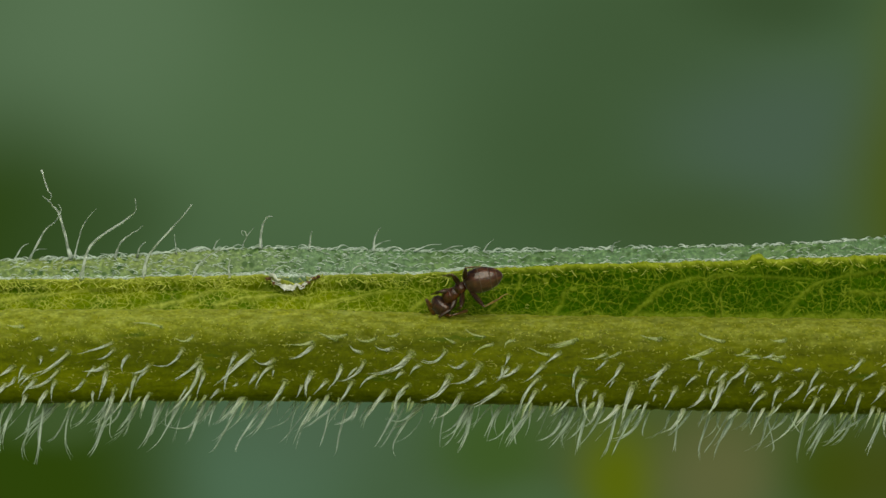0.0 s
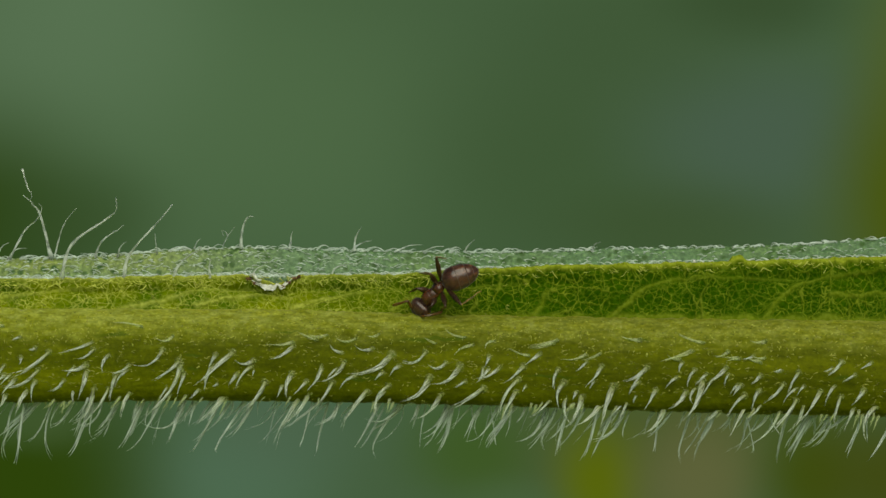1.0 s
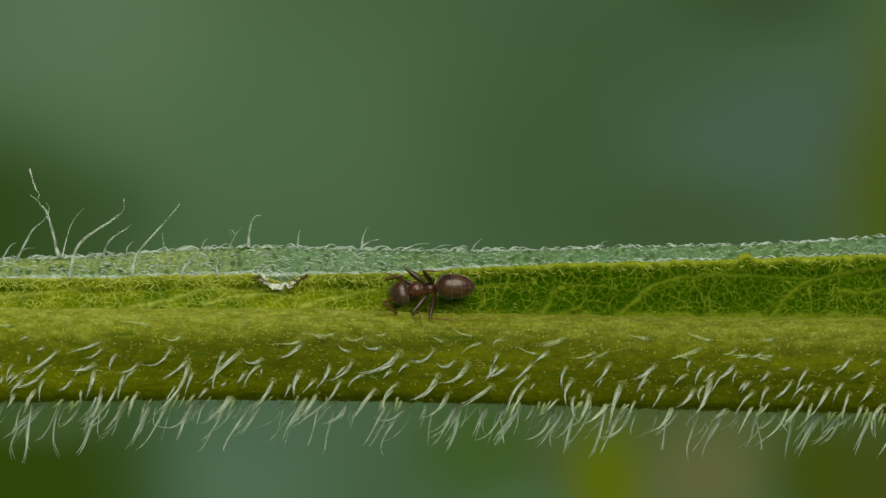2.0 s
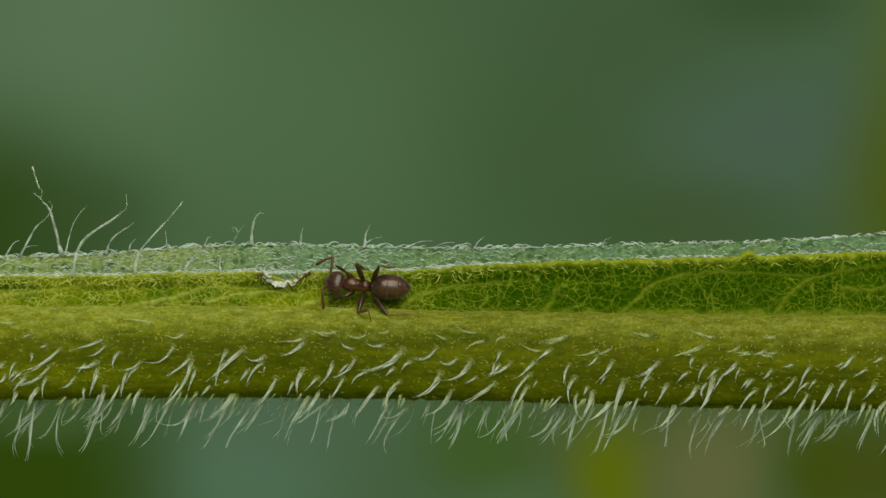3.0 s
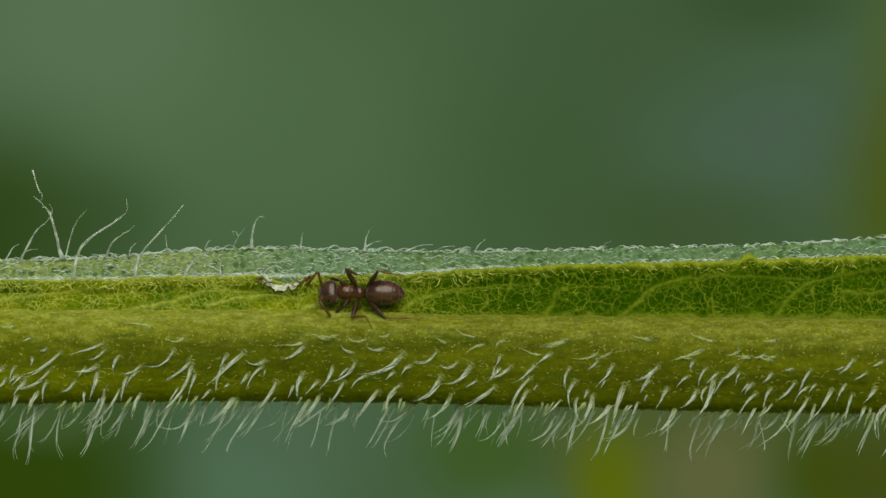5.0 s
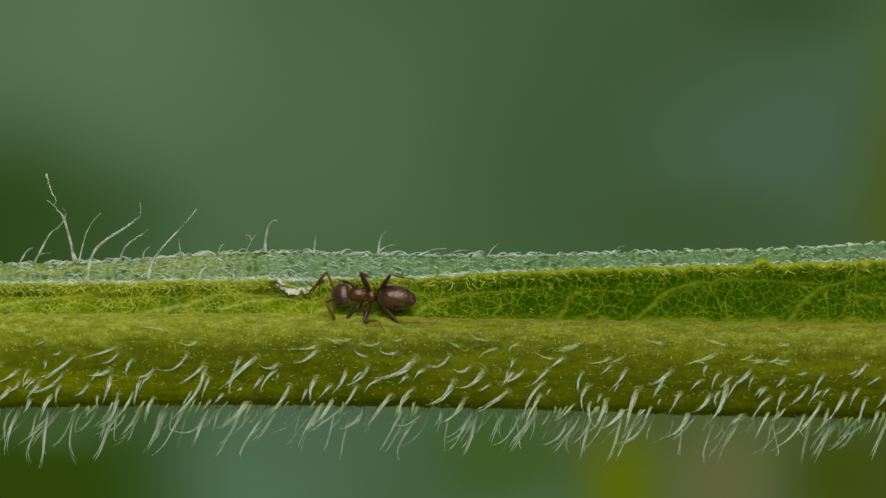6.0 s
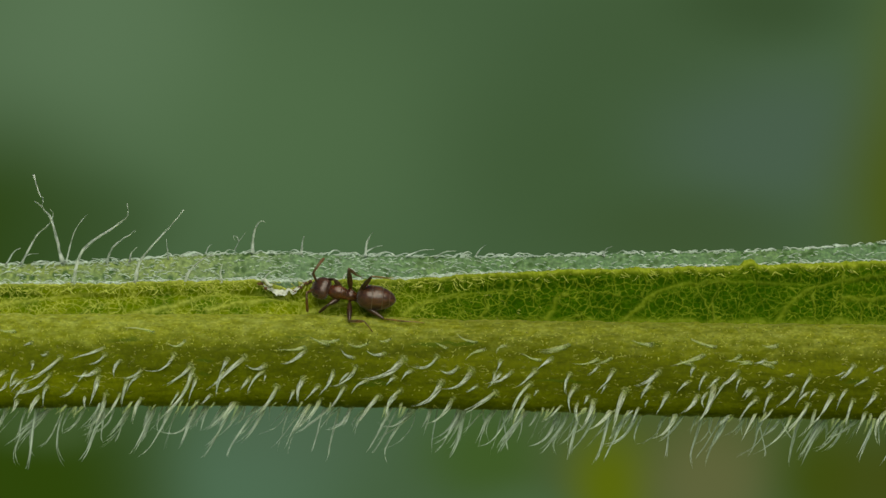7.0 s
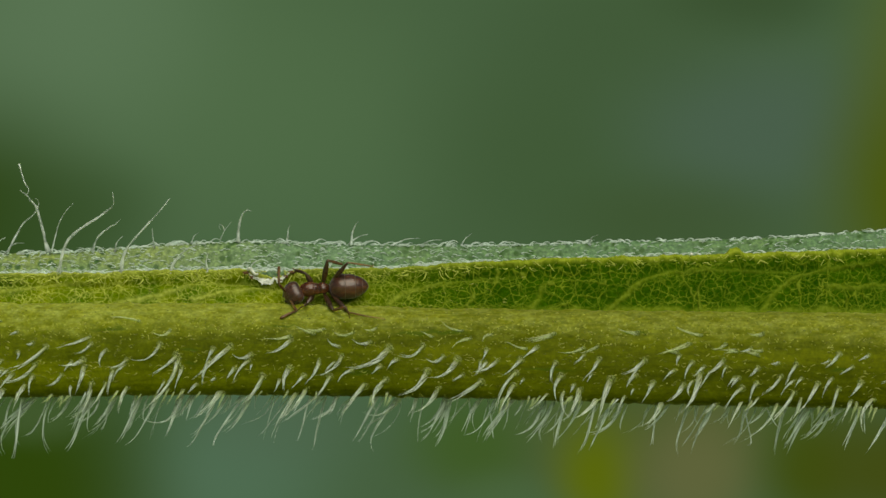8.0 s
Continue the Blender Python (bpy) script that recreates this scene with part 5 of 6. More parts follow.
def gaster_sections():
    """A blunt-fronted, pointed egg of overlapping plates, each edge a fine step."""
    out = []
    stops = sorted([i / 32 for i in range(33)] + [s + d for s in (0.4, 0.66, 0.84) for d in (-0.006, 0.002)])
    for t in stops:
        r = 0.552 * (1 - abs((0.42 - t) / 0.42) ** 2.7) ** 0.5 if t < 0.42 else 0.552 * max(0.0, 1 - ((t - 0.42) / 0.58) ** 2.0) ** 0.62
        r *= 1 + 0.035 * max((0.5 + (t - a) / (b - a) * 0.5) if a <= t < b else 0 for a, b in ((0, 0.4), (0.4, 0.66), (0.66, 0.84), (0.84, 1.01)))
        out.append((0.08 - GASTER * t, max(0.02, r), max(0.02, r * 0.92), 0.06))
    return out


gaster = part("gaster", mesh_of("gaster", *scaled(lumpy(loft(gaster_sections(), 48), 0.3, 0.01)), SHELL), ant, "glossy dark brown egg-shaped abdomen")
for at in (0.395, 0.655, 0.835):  # the pale hem of each plate
    x, wide, high, rise = min(gaster_sections(), key=lambda q: abs(q[0] - 0.08 + GASTER * (at - 0.01)))
    part("plate_edge", mesh_of("plate_edge", *scaled(loft([(x + d, wide + e, high + e, rise) for d, e in ((0.03, -0.03), (0.026, 0.006), (0.0, 0.009), (-0.012, -0.03))], 32)), PLATE), gaster, "thin pale hem of a plate")
head = part("head", mesh_of("head", *scaled(lumpy(loft(finer([
    (-0.1, 0.12, 0.08, 0.0), (-0.085, 0.34, 0.18, 0.02, 0.75), (-0.01, 0.46, 0.28, 0.03, 0.8), (0.12, 0.505, 0.33, 0.03, 0.82), (0.28, 0.515, 0.34, 0.02, 0.85), (0.44, 0.49, 0.3, 0.0, 0.85), (0.57, 0.42, 0.24, -0.03, 0.85), (0.66, 0.31, 0.17, -0.06, 0.9), (0.72, 0.17, 0.09, -0.08)]), 40), 0.2, 0.012)), HEAD_SHELL), ant, "broad dark brown head")


def ball(hx, hy, hz, sides=14, rings=9):
    return loft([(-hx * math.cos(math.pi * i / rings), max(0.004, hy * math.sin(math.pi * i / rings)), max(0.004, hz * math.sin(math.pi * i / rings)), 0) for i in range(rings + 1)], sides)


EYE_MESH = mesh_of("eye", *scaled(ball(0.11, 0.06, 0.09)), EYE)
JAW_MESH = mesh_of("mandible", *scaled(tube([Vector(p) for p in ((0, 0, 0), (0.1, 0.05, 0), (0.2, 0.02, 0), (0.27, -0.07, 0))], [0.06, 0.06, 0.045, 0.012], 8)), LIMB)
for side in (1, -1):
    part("eye", EYE_MESH, head, "", pose(0.3 * MM, side * 0.42 * MM, 0.14 * MM, 0, 0, 0))
    part("mandible", JAW_MESH, head, "", pose(0.52 * MM, side * 0.14 * MM, -0.13 * MM, 90 - side * 90, 0, 0))


def limb_mesh(name, length, profile, mat, sag=0.0):
    path = [Vector((length * t, 0, sag * length * 4 * t * (1 - t))) for t, r in profile]
    return mesh_of(name, *scaled(tube(path, [r for t, r in profile], 10)), mat)


# lengths of femur, tibia and foot of the front, middle and hind legs, in mm
LEGS = {"front": (0.78, 0.62, 0.5), "middle": (1.32, 0.85, 0.6), "hind": (1.62, 1.2, 0.9)}
HIPS = {"front": Vector((0.12, 0.13, -0.16)), "middle": Vector((-0.25, 0.13, -0.16)), "hind": Vector((-0.5, 0.12, -0.16))}
SEGMENTS = {}
limbs = {}
for kind, (a, b, c) in LEGS.items():
    SEGMENTS[kind] = (
        limb_mesh("femur", a, [(t, r * (0.98 if kind == "hind" else 1.08)) for t, r in ((0, 0.045), (0.08, 0.05), (0.25, 0.085), (0.45, 0.118), (0.65, 0.115), (0.85, 0.08), (0.95, 0.055), (1, 0.04))], LIMB),
        limb_mesh("tibia", b, [(t, r * (0.72 if kind == "hind" else 1.15)) for t, r in ((0, 0.045), (0.1, 0.05), (0.5, 0.066), (0.85, 0.055), (1, 0.035))], {"front": LIMB, "middle": SHIN, "hind": STRAW_SHIN}[kind]),
        limb_mesh("tarsus", c, [(0, 0.028), (0.1, 0.03), (0.45, 0.026), (0.5, 0.02), (0.56, 0.025), (0.75, 0.02), (0.8, 0.024), (1, 0.015)], FOOT if kind == "hind" else SHIN, 0.05 if kind == "hind" else 0.13))
    for side in (1, -1):
        hip = HIPS[kind] * 1
        hip.y *= side
        coxa = part("leg", mesh_of("leg", *scaled(tube([hip + Vector((0, -0.06 * side, 0.1)), hip + Vector((0, 0, 0.02)), hip + Vector((0, 0.04 * side, -0.04))], [0.09, 0.085, 0.05], 10)), LIMB), ant, "slender brown leg")
        limbs[kind, side] = (hip, [part(n, me, coxa) for n, me in zip(("femur", "tibia", "tarsus"), SEGMENTS[kind])])

SCAPE, WHIP = 0.93, 0.9
SCAPE_MESH = limb_mesh("scape", SCAPE, [(0, 0.035), (0.1, 0.05), (0.6, 0.06), (0.95, 0.068), (1, 0.045)], FEELER)
WHIP_MESH = limb_mesh("funiculus", WHIP, [(0, 0.04), (0.1, 0.052), (0.18, 0.048), (0.2, 0.056), (0.34, 0.06), (0.36, 0.055), (0.5, 0.066), (0.52, 0.06), (0.66, 0.072), (0.68, 0.066), (0.82, 0.076), (0.95, 0.06), (1, 0.018)], FEELER, 0.09)
feelers = {side: [part("scape", SCAPE_MESH, head, "thin brown antenna stalk"), part("funiculus", WHIP_MESH, head, "beaded antenna tip")] for side in (1, -1)}

# ---- how the ant stands and walks: mm across and up on the leaf ----
# seconds, across, up (of the thorax), heading (degrees downhill of due left), gaster's swing, head's swing, head's nod, dip of the whole body
BODY = [
    (0.0, -0.25, -1.92, 31, 21, 17, 12, 35), (0.8, -0.29, -1.91, 32, 22, 17, 12, 35), (1.0, -0.34, -1.92, 40, 23, 7, 12, 35), (1.2, -0.25, -1.96, 33, 24, 10, 12, 35), (1.4, -0.18, -1.95, 31, 21, 18, 12, 35), (1.5, -0.12, -1.94, 30, 19, 15, 12, 35),
    (1.6, -0.05, -1.95, 18, 10, 8, 8, 20), (1.7, -0.3, -1.86, 16, 18, -9, 4, 8), (2.0, -1.15, -1.85, 9, 8, 2, 6, 2), (2.4, -2.95, -1.9, 3, 4, 0, 4, 0), (2.8, -3.93, -1.95, 0, -6, 0, 4, 0), (3.0, -4.13, -1.8, -5, -3, -9, 4, 0),
]
BODY += [
    (3.2, -4.13, -1.86, -1, 3, 1, 4, 0), (3.4, -4.13, -1.87, -1, -1, 0, 4, 0), (3.5, -4.12, -1.86, -2, 5, -5, 4, 0), (3.6, -4.11, -1.84, -3, -3, -1, 4, 0), (3.8, -4.32, -1.85, -2, -2, 2, 4, 0), (4.0, -4.5, -1.96, 2, 2, 8, 4, 0), (4.3, -4.5, -1.93, 0, -1, 9, 4, 0),
    (4.6, -4.39, -1.93, 1, -1, 4, 4, 0), (5.2, -4.4, -1.95, -2, 0, 2, 4, 0), (5.8, -4.42, -1.96, -3, 0, -3, 4, 0), (6.1, -4.48, -1.91, -4, 2, 10, 4, 0), (6.4, -4.76, -2.06, 2, 4, -4, 4, 0),
]
BODY += [
    (6.7, -4.83, -2.03, 0, -2, 8, 4, 0), (6.9, -4.71, -1.83, -9, -4, -21, 4, 0), (7.0, -4.81, -1.8, -13, -9, -7, 4, 0), (7.1, -4.9, -1.68, -11, -7, -8, 4, 0), (7.2, -5.05, -1.65, -14, -8, -3, 4, 0), (7.3, -5.3, -1.67, -9, -4, -8, 4, 0),
    (7.4, -5.51, -1.59, -8, -3, 0, 4, 0), (7.5, -5.51, -1.72, -6, -4, 0, 4, 0), (7.6, -5.58, -1.7, -4, 1, 0, 4, 0), (7.7, -5.54, -1.67, -11, -5, 7, 4, 0), (7.8, -5.64, -1.66, -11, -5, 2, 4, 0),
]
BODY += [
    (7.9, -5.65, -1.68, -5, 2, 0, 4, 0), (8.0, -5.41, -2.06, 6, 3, 21, 4, 0),
]
# seconds, then where knee and foot of each leg are, across and up. Side 1 is the ant's left, towards the midrib
STEPS = {}
STEPS["hind", 1] = [(0, 1, -2.6, 2.52, -1.77), (0.5, 0.95, -2.58, 2.4, -1.68), (1.0, 0.85, -2.48, 2.12, -1.62), (1.5, 0.95, -2.67, 2.2, -1.65), (1.7, 1.0, -2.73, 2.2, -1.68), (1.95, -0.725, -3.12, 0.4, -3.23), (2.2, -1.35, -3.17, 0.4, -3.23), (2.4, -1.9, -3.12, -1.4, -3.02), (2.8, -2.88, -3.12, -1.45, -3.02), (3.0, -2.88, -3.12, -1.45, -3.05), (3.5, -2.88, -3.23, -1.5, -2.98), (4.5, -2.9, -3.17, -1.35, -3.02), (6.0, -3, -3.1, -1.32, -3.1), (6.5, -3.12, -3.05, -1.23, -3.17), (7.0, -3.08, -2.9, -1.27, -3.08), (7.1, -3.48, -2.88, -1.55, -3.17), (7.2, -3.92, -2.98, -2.4, -3.42), (7.5, -4.12, -2.77, -2.42, -3.55), (8.0, -4.03, -3.1, -2.38, -3.42)]
STEPS["middle", 1] = [(0, -0.025, -2.62, -0.3, -2.8), (0.5, -0.025, -2.62, -0.15, -2.8), (1.0, 0.15, -2.55, -0.025, -2.8), (1.5, 0.625, -2.67, 0.4, -2.92), (1.7, 0.3, -2.62, 0.2, -2.85), (1.95, -1.6, -3.02, -1.23, -3.48), (2.2, -2.23, -3.02, -1.23, -3.48), (2.4, -3.35, -3.02, -3.6, -3.33), (2.8, -3.95, -3.12, -3.67, -3.38), (3.0, -4.2, -3.05, -3.6, -3.42), (3.5, -4.2, -2.98, -3.65, -3.52), (4.5, -4.42, -3.02, -3.58, -3.52), (6.0, -4.53, -3.05, -3.6, -3.52), (6.5, -4.75, -3.1, -3.62, -3.52), (7.0, -4.62, -3.15, -3.58, -3.48), (7.1, -4.65, -3.1, -3.65, -3.38), (7.2, -4.67, -2.98, -3.85, -3.17), (7.5, -4.75, -2.88, -3.7, -3.33), (8.0, -4.6, -3.23, -3.95, -3.38)]
STEPS["front", 1] = [(0, -0.475, -2.73, -0.9, -2.98), (1.0, -0.45, -2.52, -0.8, -2.83), (1.5, -0.475, -2.77, -0.975, -2.98), (1.7, -0.9, -2.55, -1.4, -2.75), (2.0, -2.35, -2.52, -2.98, -2.67), (2.3, -3.23, -2.48, -3.1, -2.67), (2.5, -4.1, -2.42, -4.85, -2.48), (2.8, -4.6, -2.35, -5.05, -2.48), (3.0, -4.78, -2.3, -5.28, -2.38), (3.5, -4.62, -2.48, -4.9, -2.65), (4.5, -4.72, -2.5, -4.95, -2.67), (6.0, -4.85, -2.48, -5.1, -2.73), (6.5, -4.8, -2.55, -5.17, -2.8), (7.0, -5.53, -2.27, -5.7, -2.42), (7.2, -5.78, -2.15, -5.97, -2.35), (7.5, -6.05, -2.12, -6.28, -2.27), (7.9, -5.9, -2.23, -6.15, -2.48), (8.0, -6, -2.9, -6.28, -3.02)]
STEPS["hind", -1] = [(0, 0.175, -0.875, 1.25, -0.775), (0.5, 0.1, -0.875, 1.2, -0.775), (0.85, 0.05, -0.825, 1.05, -0.725), (1.0, -0.275, -0.375, 0.325, -0.425), (1.1, 0.025, -0.725, 0.9, -0.675), (1.5, 0.3, -0.925, 1.3, -0.825), (1.7, -0.1, -0.975, 1.15, -0.975), (1.95, -0.975, -1.02, -0.1, -1.1), (2.2, -2.1, -1.02, -0.225, -1.1), (2.5, -2.8, -1.02, -1.95, -1.07), (2.8, -3.2, -1.02, -2.05, -1.07), (3.0, -3.25, -0.925, -2.1, -1.05), (3.5, -3.05, -1.02, -1.9, -1.35), (4.5, -3.27, -1, -2.05, -1.25), (6.0, -3.35, -0.975, -2.23, -1.23), (6.5, -3.65, -1.1, -2.45, -1.25), (7.0, -3.62, -1.02, -2.65, -1.12), (7.2, -3.8, -0.8, -2.7, -1.07), (7.5, -4.05, -0.675, -2.67, -1.12), (8.0, -4.05, -0.9, -2.9, -1.07)]
STEPS["middle", -1] = [(0, -0.4, -1.18, -1.15, -1.27), (0.5, -0.425, -1.15, -1.27, -0.975), (1.0, -0.525, -1.12, -1.38, -1.02), (1.5, -0.325, -1.3, -0.9, -1.48), (1.7, -0.725, -1.15, -1.23, -1.18), (1.95, -1.8, -0.925, -1.35, -1.27), (2.2, -2.6, -0.925, -1.48, -1.27), (2.4, -3.6, -0.875, -3.35, -1.18), (2.8, -4.25, -0.975, -3.6, -1.27), (3.0, -4.28, -0.825, -3.6, -1.27), (3.5, -4.38, -0.95, -3.65, -1.38), (4.5, -4.78, -0.9, -4.05, -1.27), (6.0, -4.7, -0.875, -4.05, -1.23), (6.5, -4.9, -0.825, -4.3, -1.2), (7.0, -4.65, -0.675, -4.05, -1.15), (7.2, -4.65, -0.475, -4.05, -1.15), (7.5, -4.85, -0.4, -4.15, -1.18), (8.0, -4.95, -0.8, -4.3, -0.975)]
STEPS["front", -1] = [(0, -0.975, -1.93, -1.4, -2.08), (1.0, -1.1, -1.77, -1.55, -1.98), (1.5, -0.975, -1.73, -1.48, -1.85), (1.7, -1.23, -1.48, -1.85, -1.23), (2.0, -2.35, -1.32, -3.1, -1.02), (2.3, -2.98, -1.32, -3.23, -1.02), (2.5, -4.05, -1.27, -4.85, -0.925), (2.8, -4.6, -1.23, -5.1, -0.975), (3.0, -4.72, -1.2, -5.15, -0.925), (3.5, -4.6, -1.32, -5.25, -0.95), (4.5, -4.95, -1.43, -5.8, -1.23), (6.0, -5.1, -1.38, -5.8, -1.18), (6.5, -5.3, -1.43, -5.95, -1.32), (7.0, -5.28, -1.15, -5.78, -1.18), (7.2, -5.72, -0.975, -6.22, -1.1), (7.5, -6.2, -1, -6.6, -1.23), (7.9, -6.1, -1.1, -6.72, -1.1), (8.0, -5.92, -1.38, -6.5, -1.18)]
# antennae: seconds, then where elbow and tip are, across and up
FEELS = {}
FEELS[1] = [
    (0, -0.47, -2.99, -0.05, -2.86), (1.0, -0.72, -2.98, -0.35, -2.88), (1.2, -0.6, -3.0, -0.4, -3.52), (1.4, -0.76, -3.0, -0.47, -3.1), (1.5, -0.93, -3.15, -0.17, -3.25), (1.6, -1.22, -2.82, -0.38, -3.2), (1.7, -1.7, -2.6, -1.2, -2.75),
    (2.8, -5.6, -2.23, -5.35, -2.75), (2.9, -5.7, -2.12, -5.63, -2.5), (3.0, -5.78, -2.0, -5.72, -2.8), (3.2, -5.7, -2.35, -5.28, -3.02), (3.4, -5.63, -2.35, -5.16, -2.92), (3.5, -5.81, -2.02, -5.4, -2.98), (3.6, -5.72, -2.34, -5.38, -2.9),
]
FEELS[1] += [
    (3.8, -5.7, -2.35, -5.39, -2.77), (4.0, -5.85, -2.47, -5.06, -2.94), (4.3, -5.88, -2.5, -5.48, -3.17), (4.6, -5.8, -2.45, -5.25, -3.06), (5.8, -6.29, -2.1, -5.88, -2.99), (6.1, -6.2, -2.27, -5.72, -3.02),
    (6.4, -6.11, -2.41, -5.51, -3.02), (6.7, -6.18, -2.56, -5.54, -2.98), (6.9, -6.53, -1.6, -6.41, -2.55), (7.0, -6.51, -1.75, -6.46, -2.6), (7.1, -6.62, -1.7, -6.62, -2.55),
]
FEELS[1] += [
    (7.2, -6.72, -1.55, -6.67, -2.22), (7.3, -6.9, -1.73, -6.8, -2.58), (7.4, -6.9, -1.9, -6.62, -2.52), (7.5, -6.9, -1.93, -6.55, -2.55), (7.6, -6.92, -2.07, -6.64, -2.54), (7.7, -6.92, -1.94, -6.83, -2.12),
    (7.8, -7.15, -1.98, -7.45, -2.4), (7.9, -7.03, -2.6, -8.18, -2.67), (8.0, -6.23, -3.19, -7.14, -3.42),
]
FEELS[-1] = [
    (0, -1.57, -2.27, -1.32, -2.7), (1.0, -1.52, -2.31, -1.81, -2.4), (1.2, -1.73, -2.2, -1.98, -2.73), (1.4, -1.7, -2.25, -1.75, -2.62), (1.5, -1.43, -2.35, -1.5, -1.9), (1.6, -1.55, -1.98, -1.58, -1.43), (1.7, -1.3, -1.2, -1.96, -1.48),
    (2.8, -5.55, -1.55, -4.9, -1.02), (2.9, -5.3, -0.44, -6.01, -0.98), (3.0, -5.28, -0.49, -6.31, -1.02), (3.2, -6.18, -0.9, -6.49, -1.5), (3.4, -5.75, -1.4, -5.46, -0.75), (3.5, -5.68, -1.39, -5.22, -0.6), (3.6, -5.8, -1.62, -5.58, -0.79),
]
FEELS[-1] += [
    (3.8, -5.86, -0.78, -6.18, -1.54), (4.0, -6.1, -1.05, -6.23, -1.57), (4.3, -5.92, -1.5, -5.6, -1.55), (4.6, -5.93, -1.23, -6.22, -1.6), (5.8, -6.13, -0.78, -6.58, -1.44), (6.1, -6.2, -0.85, -6.5, -1.32),
    (6.4, -6.36, -1.27, -6.3, -1.75), (6.7, -6.51, -1.43, -6.0, -1.52), (6.9, -5.99, -0.94, -5.28, -0.7), (7.0, -6.23, -0.89, -5.85, -0.38), (7.1, -6.3, -0.85, -5.78, -0.38),
]
FEELS[-1] += [
    (7.2, -6.47, -0.97, -6.06, -0.32), (7.3, -6.84, -1.07, -6.84, -0.28), (7.4, -7.0, -1.05, -6.9, -0.29), (7.5, -7.03, -1.07, -6.9, -0.35), (7.6, -6.97, -1.02, -6.73, -0.59), (7.7, -6.96, -0.8, -6.63, -0.3),
    (7.8, -7.08, -0.6, -6.64, 0.4), (7.9, -7.41, -0.55, -8.2, -0.47), (8.0, -7.1, -1.87, -7.1, -1.39),
]
OUT = Vector((0, -0.95, 0.312))  # away from the blade, the ant's up


def eased(rows, t):
    """The values at time t of a curve that runs through the rows and never swings past them."""
    x = np.array([r[0] for r in rows], float)
    v = np.array([r[1:] for r in rows], float)
    if t <= x[0] or t >= x[-1]:
        return v[0] if t <= x[0] else v[-1]
    step = np.diff(x)[:, None]
    rate = np.diff(v, axis=0) / step
    turn = np.zeros_like(v)
    same = rate[:-1] * rate[1:] > 0
    turn[1:-1] = np.where(same, 2 * rate[:-1] * rate[1:] / np.where(same, rate[:-1] + rate[1:], 1), 0)
    i = min(len(x) - 2, int(np.searchsorted(x, t, "right")) - 1)
    h = x[i + 1] - x[i]
    f = (t - x[i]) / h
    return v[i] * (1 + 2 * f) * (1 - f) ** 2 + turn[i] * h * f * (1 - f) ** 2 + v[i + 1] * f * f * (3 - 2 * f) + turn[i + 1] * h * f * f * (f - 1)


def skin(u, w):
    """The leaf's surface under (u, w), in mm."""
    if w < stalk_top(u) + 0.05:
        return flat(u, w, stalk_front(w, u) - 0.04)
    if w > rim(u) - 0.3:
        return flat(u, w, blade_depth(u) - 0.4)
    return flat(u, w, blade_y(u, w) - 0.28)


def stand(t):
    """The ant's pose at time t (mm)."""
    u, w, turn, *_, tilt = eased(BODY, t)
    fore = Matrix.Rotation(radians(turn), 3, OUT) @ Vector((-1, 0, 0))
    left = OUT.cross(fore)
    dip = radians(tilt)  # head down in the furrow, rear raised
    rot = Matrix((fore * math.cos(dip) - OUT * math.sin(dip), left, OUT * math.cos(dip) + fore * math.sin(dip))).transposed().to_4x4()
    return Matrix.Translation(flat(u, w, 0.6 - 0.5 * tilt / 35)) @ rot


def towards(start, end, up):
    """A pose at start with x towards end and z near up."""
    x = (end - start).normalized()
    y = up.cross(x).normalized()
    return Matrix.Translation(start) @ Matrix((x, y, x.cross(y))).transposed().to_4x4()


def joint(a, b, la, lb, pole):
    """The knee between a and b for two limbs of those lengths, bent towards pole."""
    d = b - a
    r = max(1e-6, min(d.length, (la + lb) * 0.999))
    r = max(r, abs(la - lb) * 1.02)
    x = (la * la - lb * lb + r * r) / (2 * r)
    h = math.sqrt(max(0.0, la * la - x * x))
    d.normalize()
    side = (pole - d * pole.dot(d)).normalized()
    return a + d * x + side * h, a + d * r


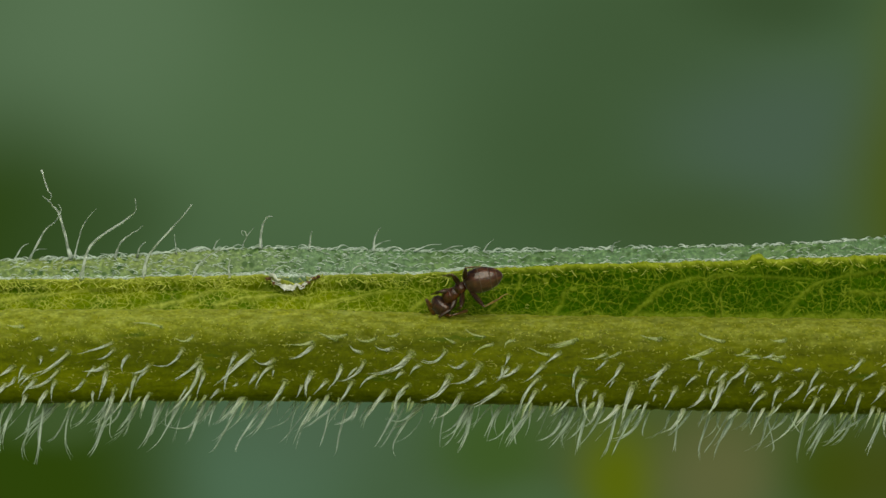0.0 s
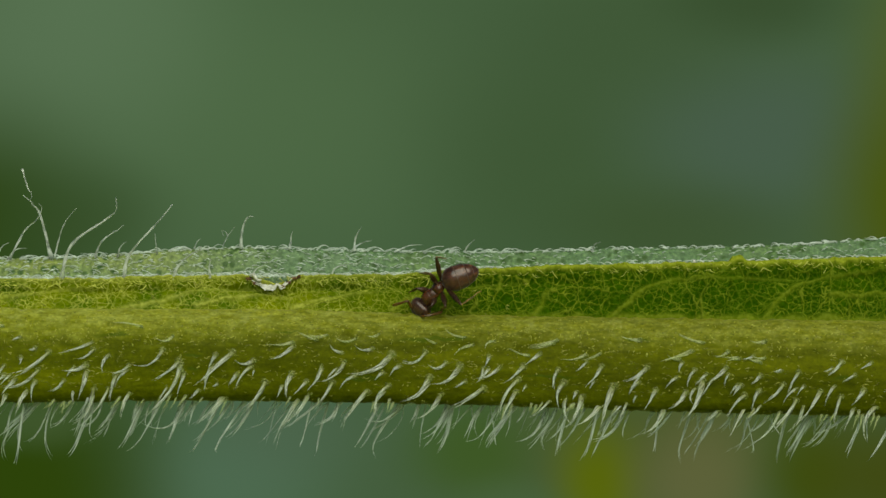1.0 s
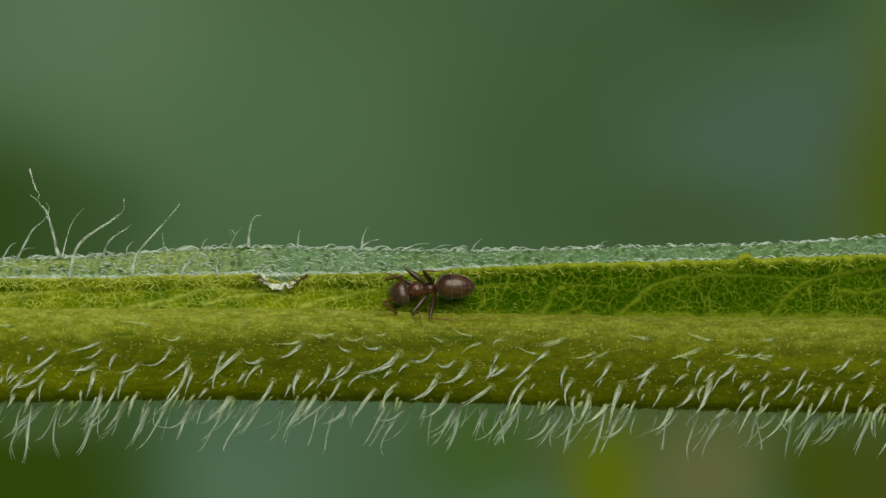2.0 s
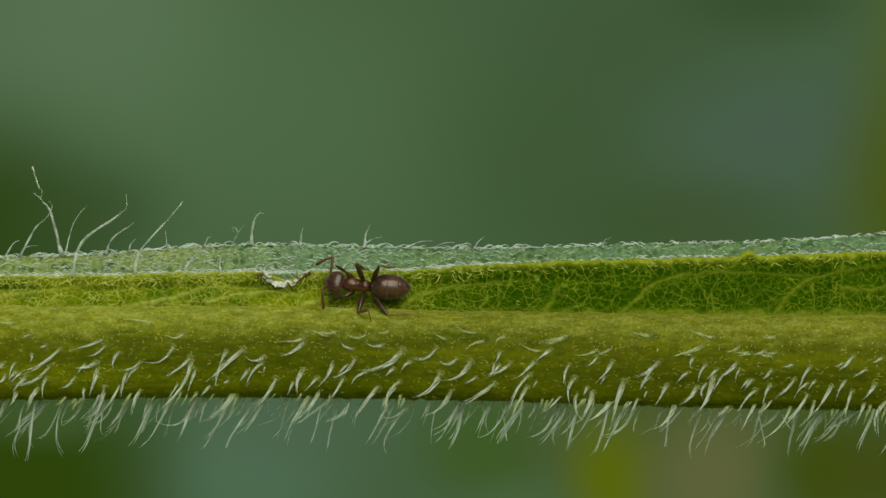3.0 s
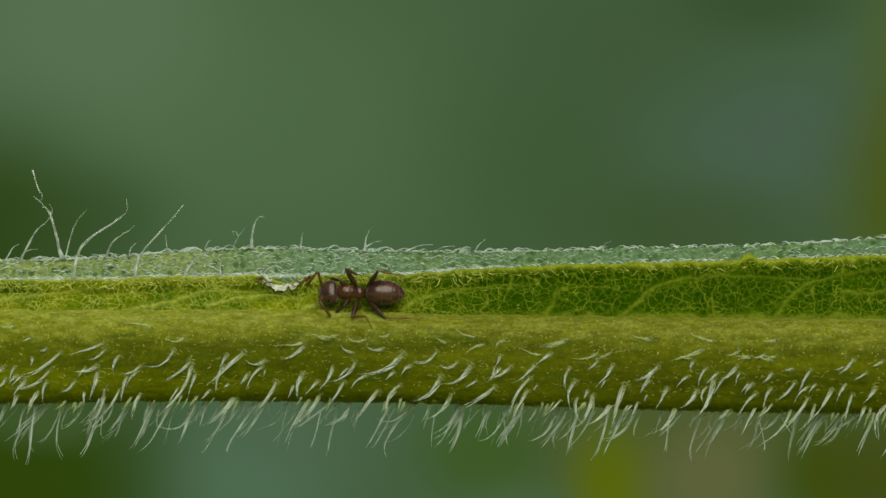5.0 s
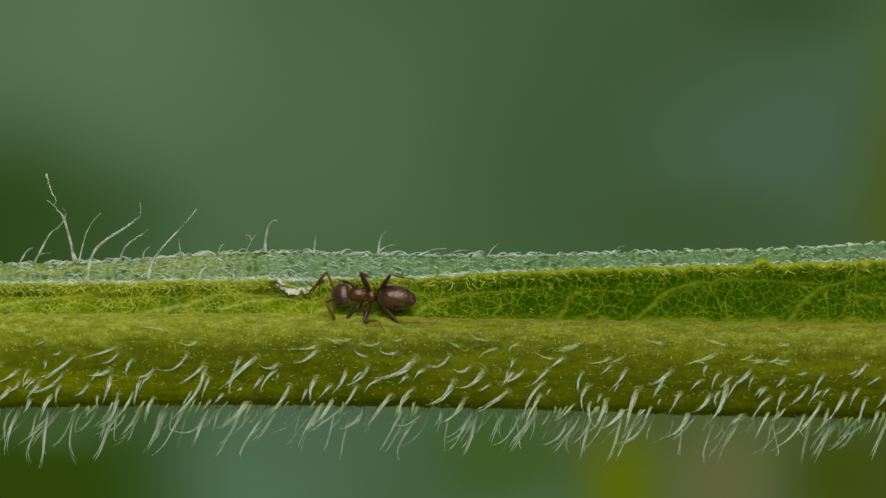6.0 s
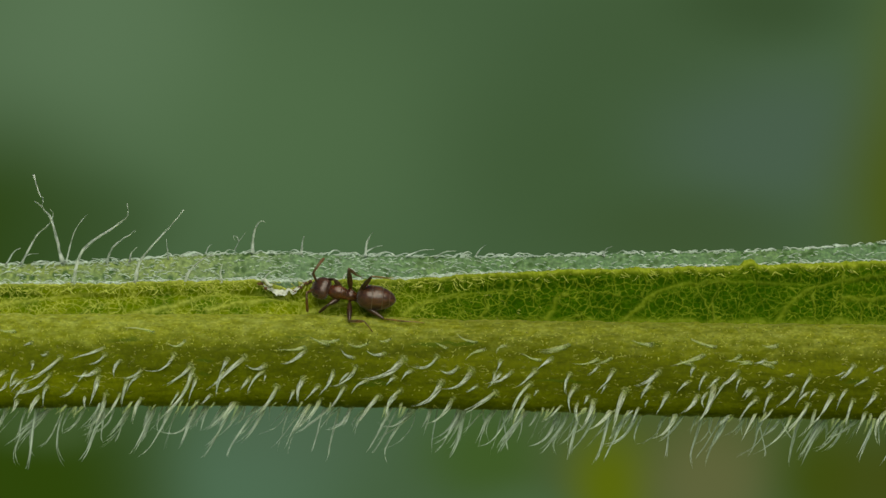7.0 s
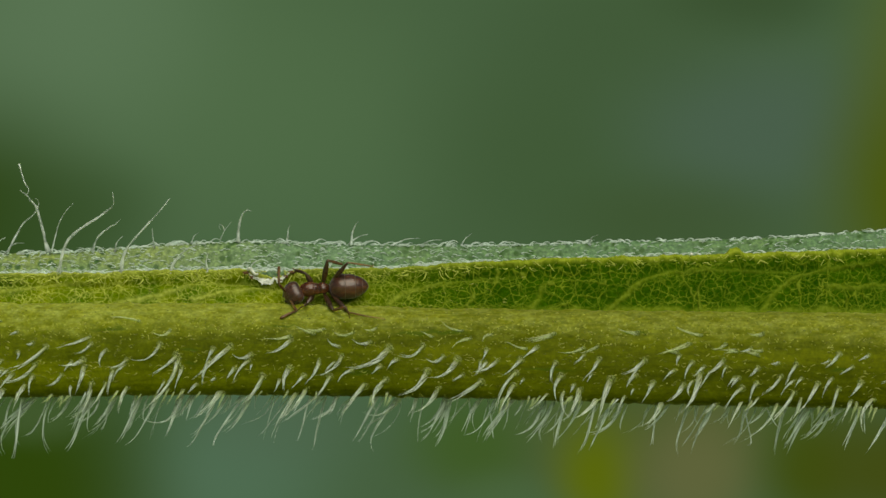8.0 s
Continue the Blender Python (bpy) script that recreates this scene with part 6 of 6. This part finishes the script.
def reach(hip, u, w, length):
    """The knee above (u, w), a femur's length from the hip, on the side away from the leaf."""
    p, q = flat(u, w, 0.0), flat(u, w, 1.0) - flat(u, w, 0.0)
    h = p - hip
    a, b, c = q.dot(q), 2 * q.dot(h), h.dot(h) - length * length
    d = b * b - 4 * a * c
    y = min((-b - math.sqrt(max(0.0, d))) / (2 * a), skin(u, w).y - 0.1)
    knee = p + q * y
    return hip + (knee - hip).normalized() * length


def in_metres(m):
    m = m.copy()
    m.translation *= MM
    return m


def motions():
    """Keys the ant, its head, abdomen, legs and antennae."""
    times = [round(i * 0.1, 1) for i in range(81)]
    rows = {}
    for t in times:
        body = stand(t)
        back = body.inverted()
        _, _, _, swing, yaw, nod, tilt = eased(BODY, t)
        rows.setdefault(ant, []).append((t, in_metres(body)))
        rows.setdefault(gaster, []).append((t, in_metres(Matrix.Translation(GASTER_AT) @ pose(0, 0, 0, 0, -4 - 0.8 * tilt, -swing))))
        neck = Matrix.Translation(HEAD_AT) @ pose(0, 0, 0, 0, nod, yaw)
        rows.setdefault(head, []).append((t, in_metres(neck)))
        for (kind, side), (hip, pieces) in limbs.items():
            ku, kw, fu, fw = eased(STEPS[kind, side], t)
            la, lb, lc = LEGS[kind]
            knee = back @ reach(body @ hip, ku, kw, la)
            foot = back @ skin(fu, fw)
            ankle, foot = joint(knee, foot, lb, lc, back.to_3x3() @ Vector((0, -1, 1.4 if kind == "middle" and side > 0 else 0.0)))
            up = Vector((0.1, 0, 1))
            for ob, m in zip(pieces, (towards(hip, knee, up), towards(knee, ankle, up), towards(ankle, foot, up))):
                rows.setdefault(ob, []).append((t, in_metres(m)))
        to_head = (body @ neck).inverted()
        for side, pieces in feelers.items():
            eu, ew, tu, tw = eased(FEELS[side], t)
            socket = Vector((0.56, 0.17 * side, 0.1))
            elbow = reach(body @ neck @ socket, eu, ew, SCAPE)
            goal = flat(tu, tw, min(elbow.y + 0.25, skin(tu, tw).y - 0.06))
            tip = to_head @ (elbow + (goal - elbow).normalized() * WHIP)
            elbow = to_head @ elbow
            for ob, m in zip(pieces, (towards(socket, elbow, Vector((0, 0, 1))), towards(elbow, tip, Vector((0, 0, 1))))):
                rows.setdefault(ob, []).append((t, in_metres(m)))
    for ob, keyed in rows.items():
        walk(ob, keyed)


motions()
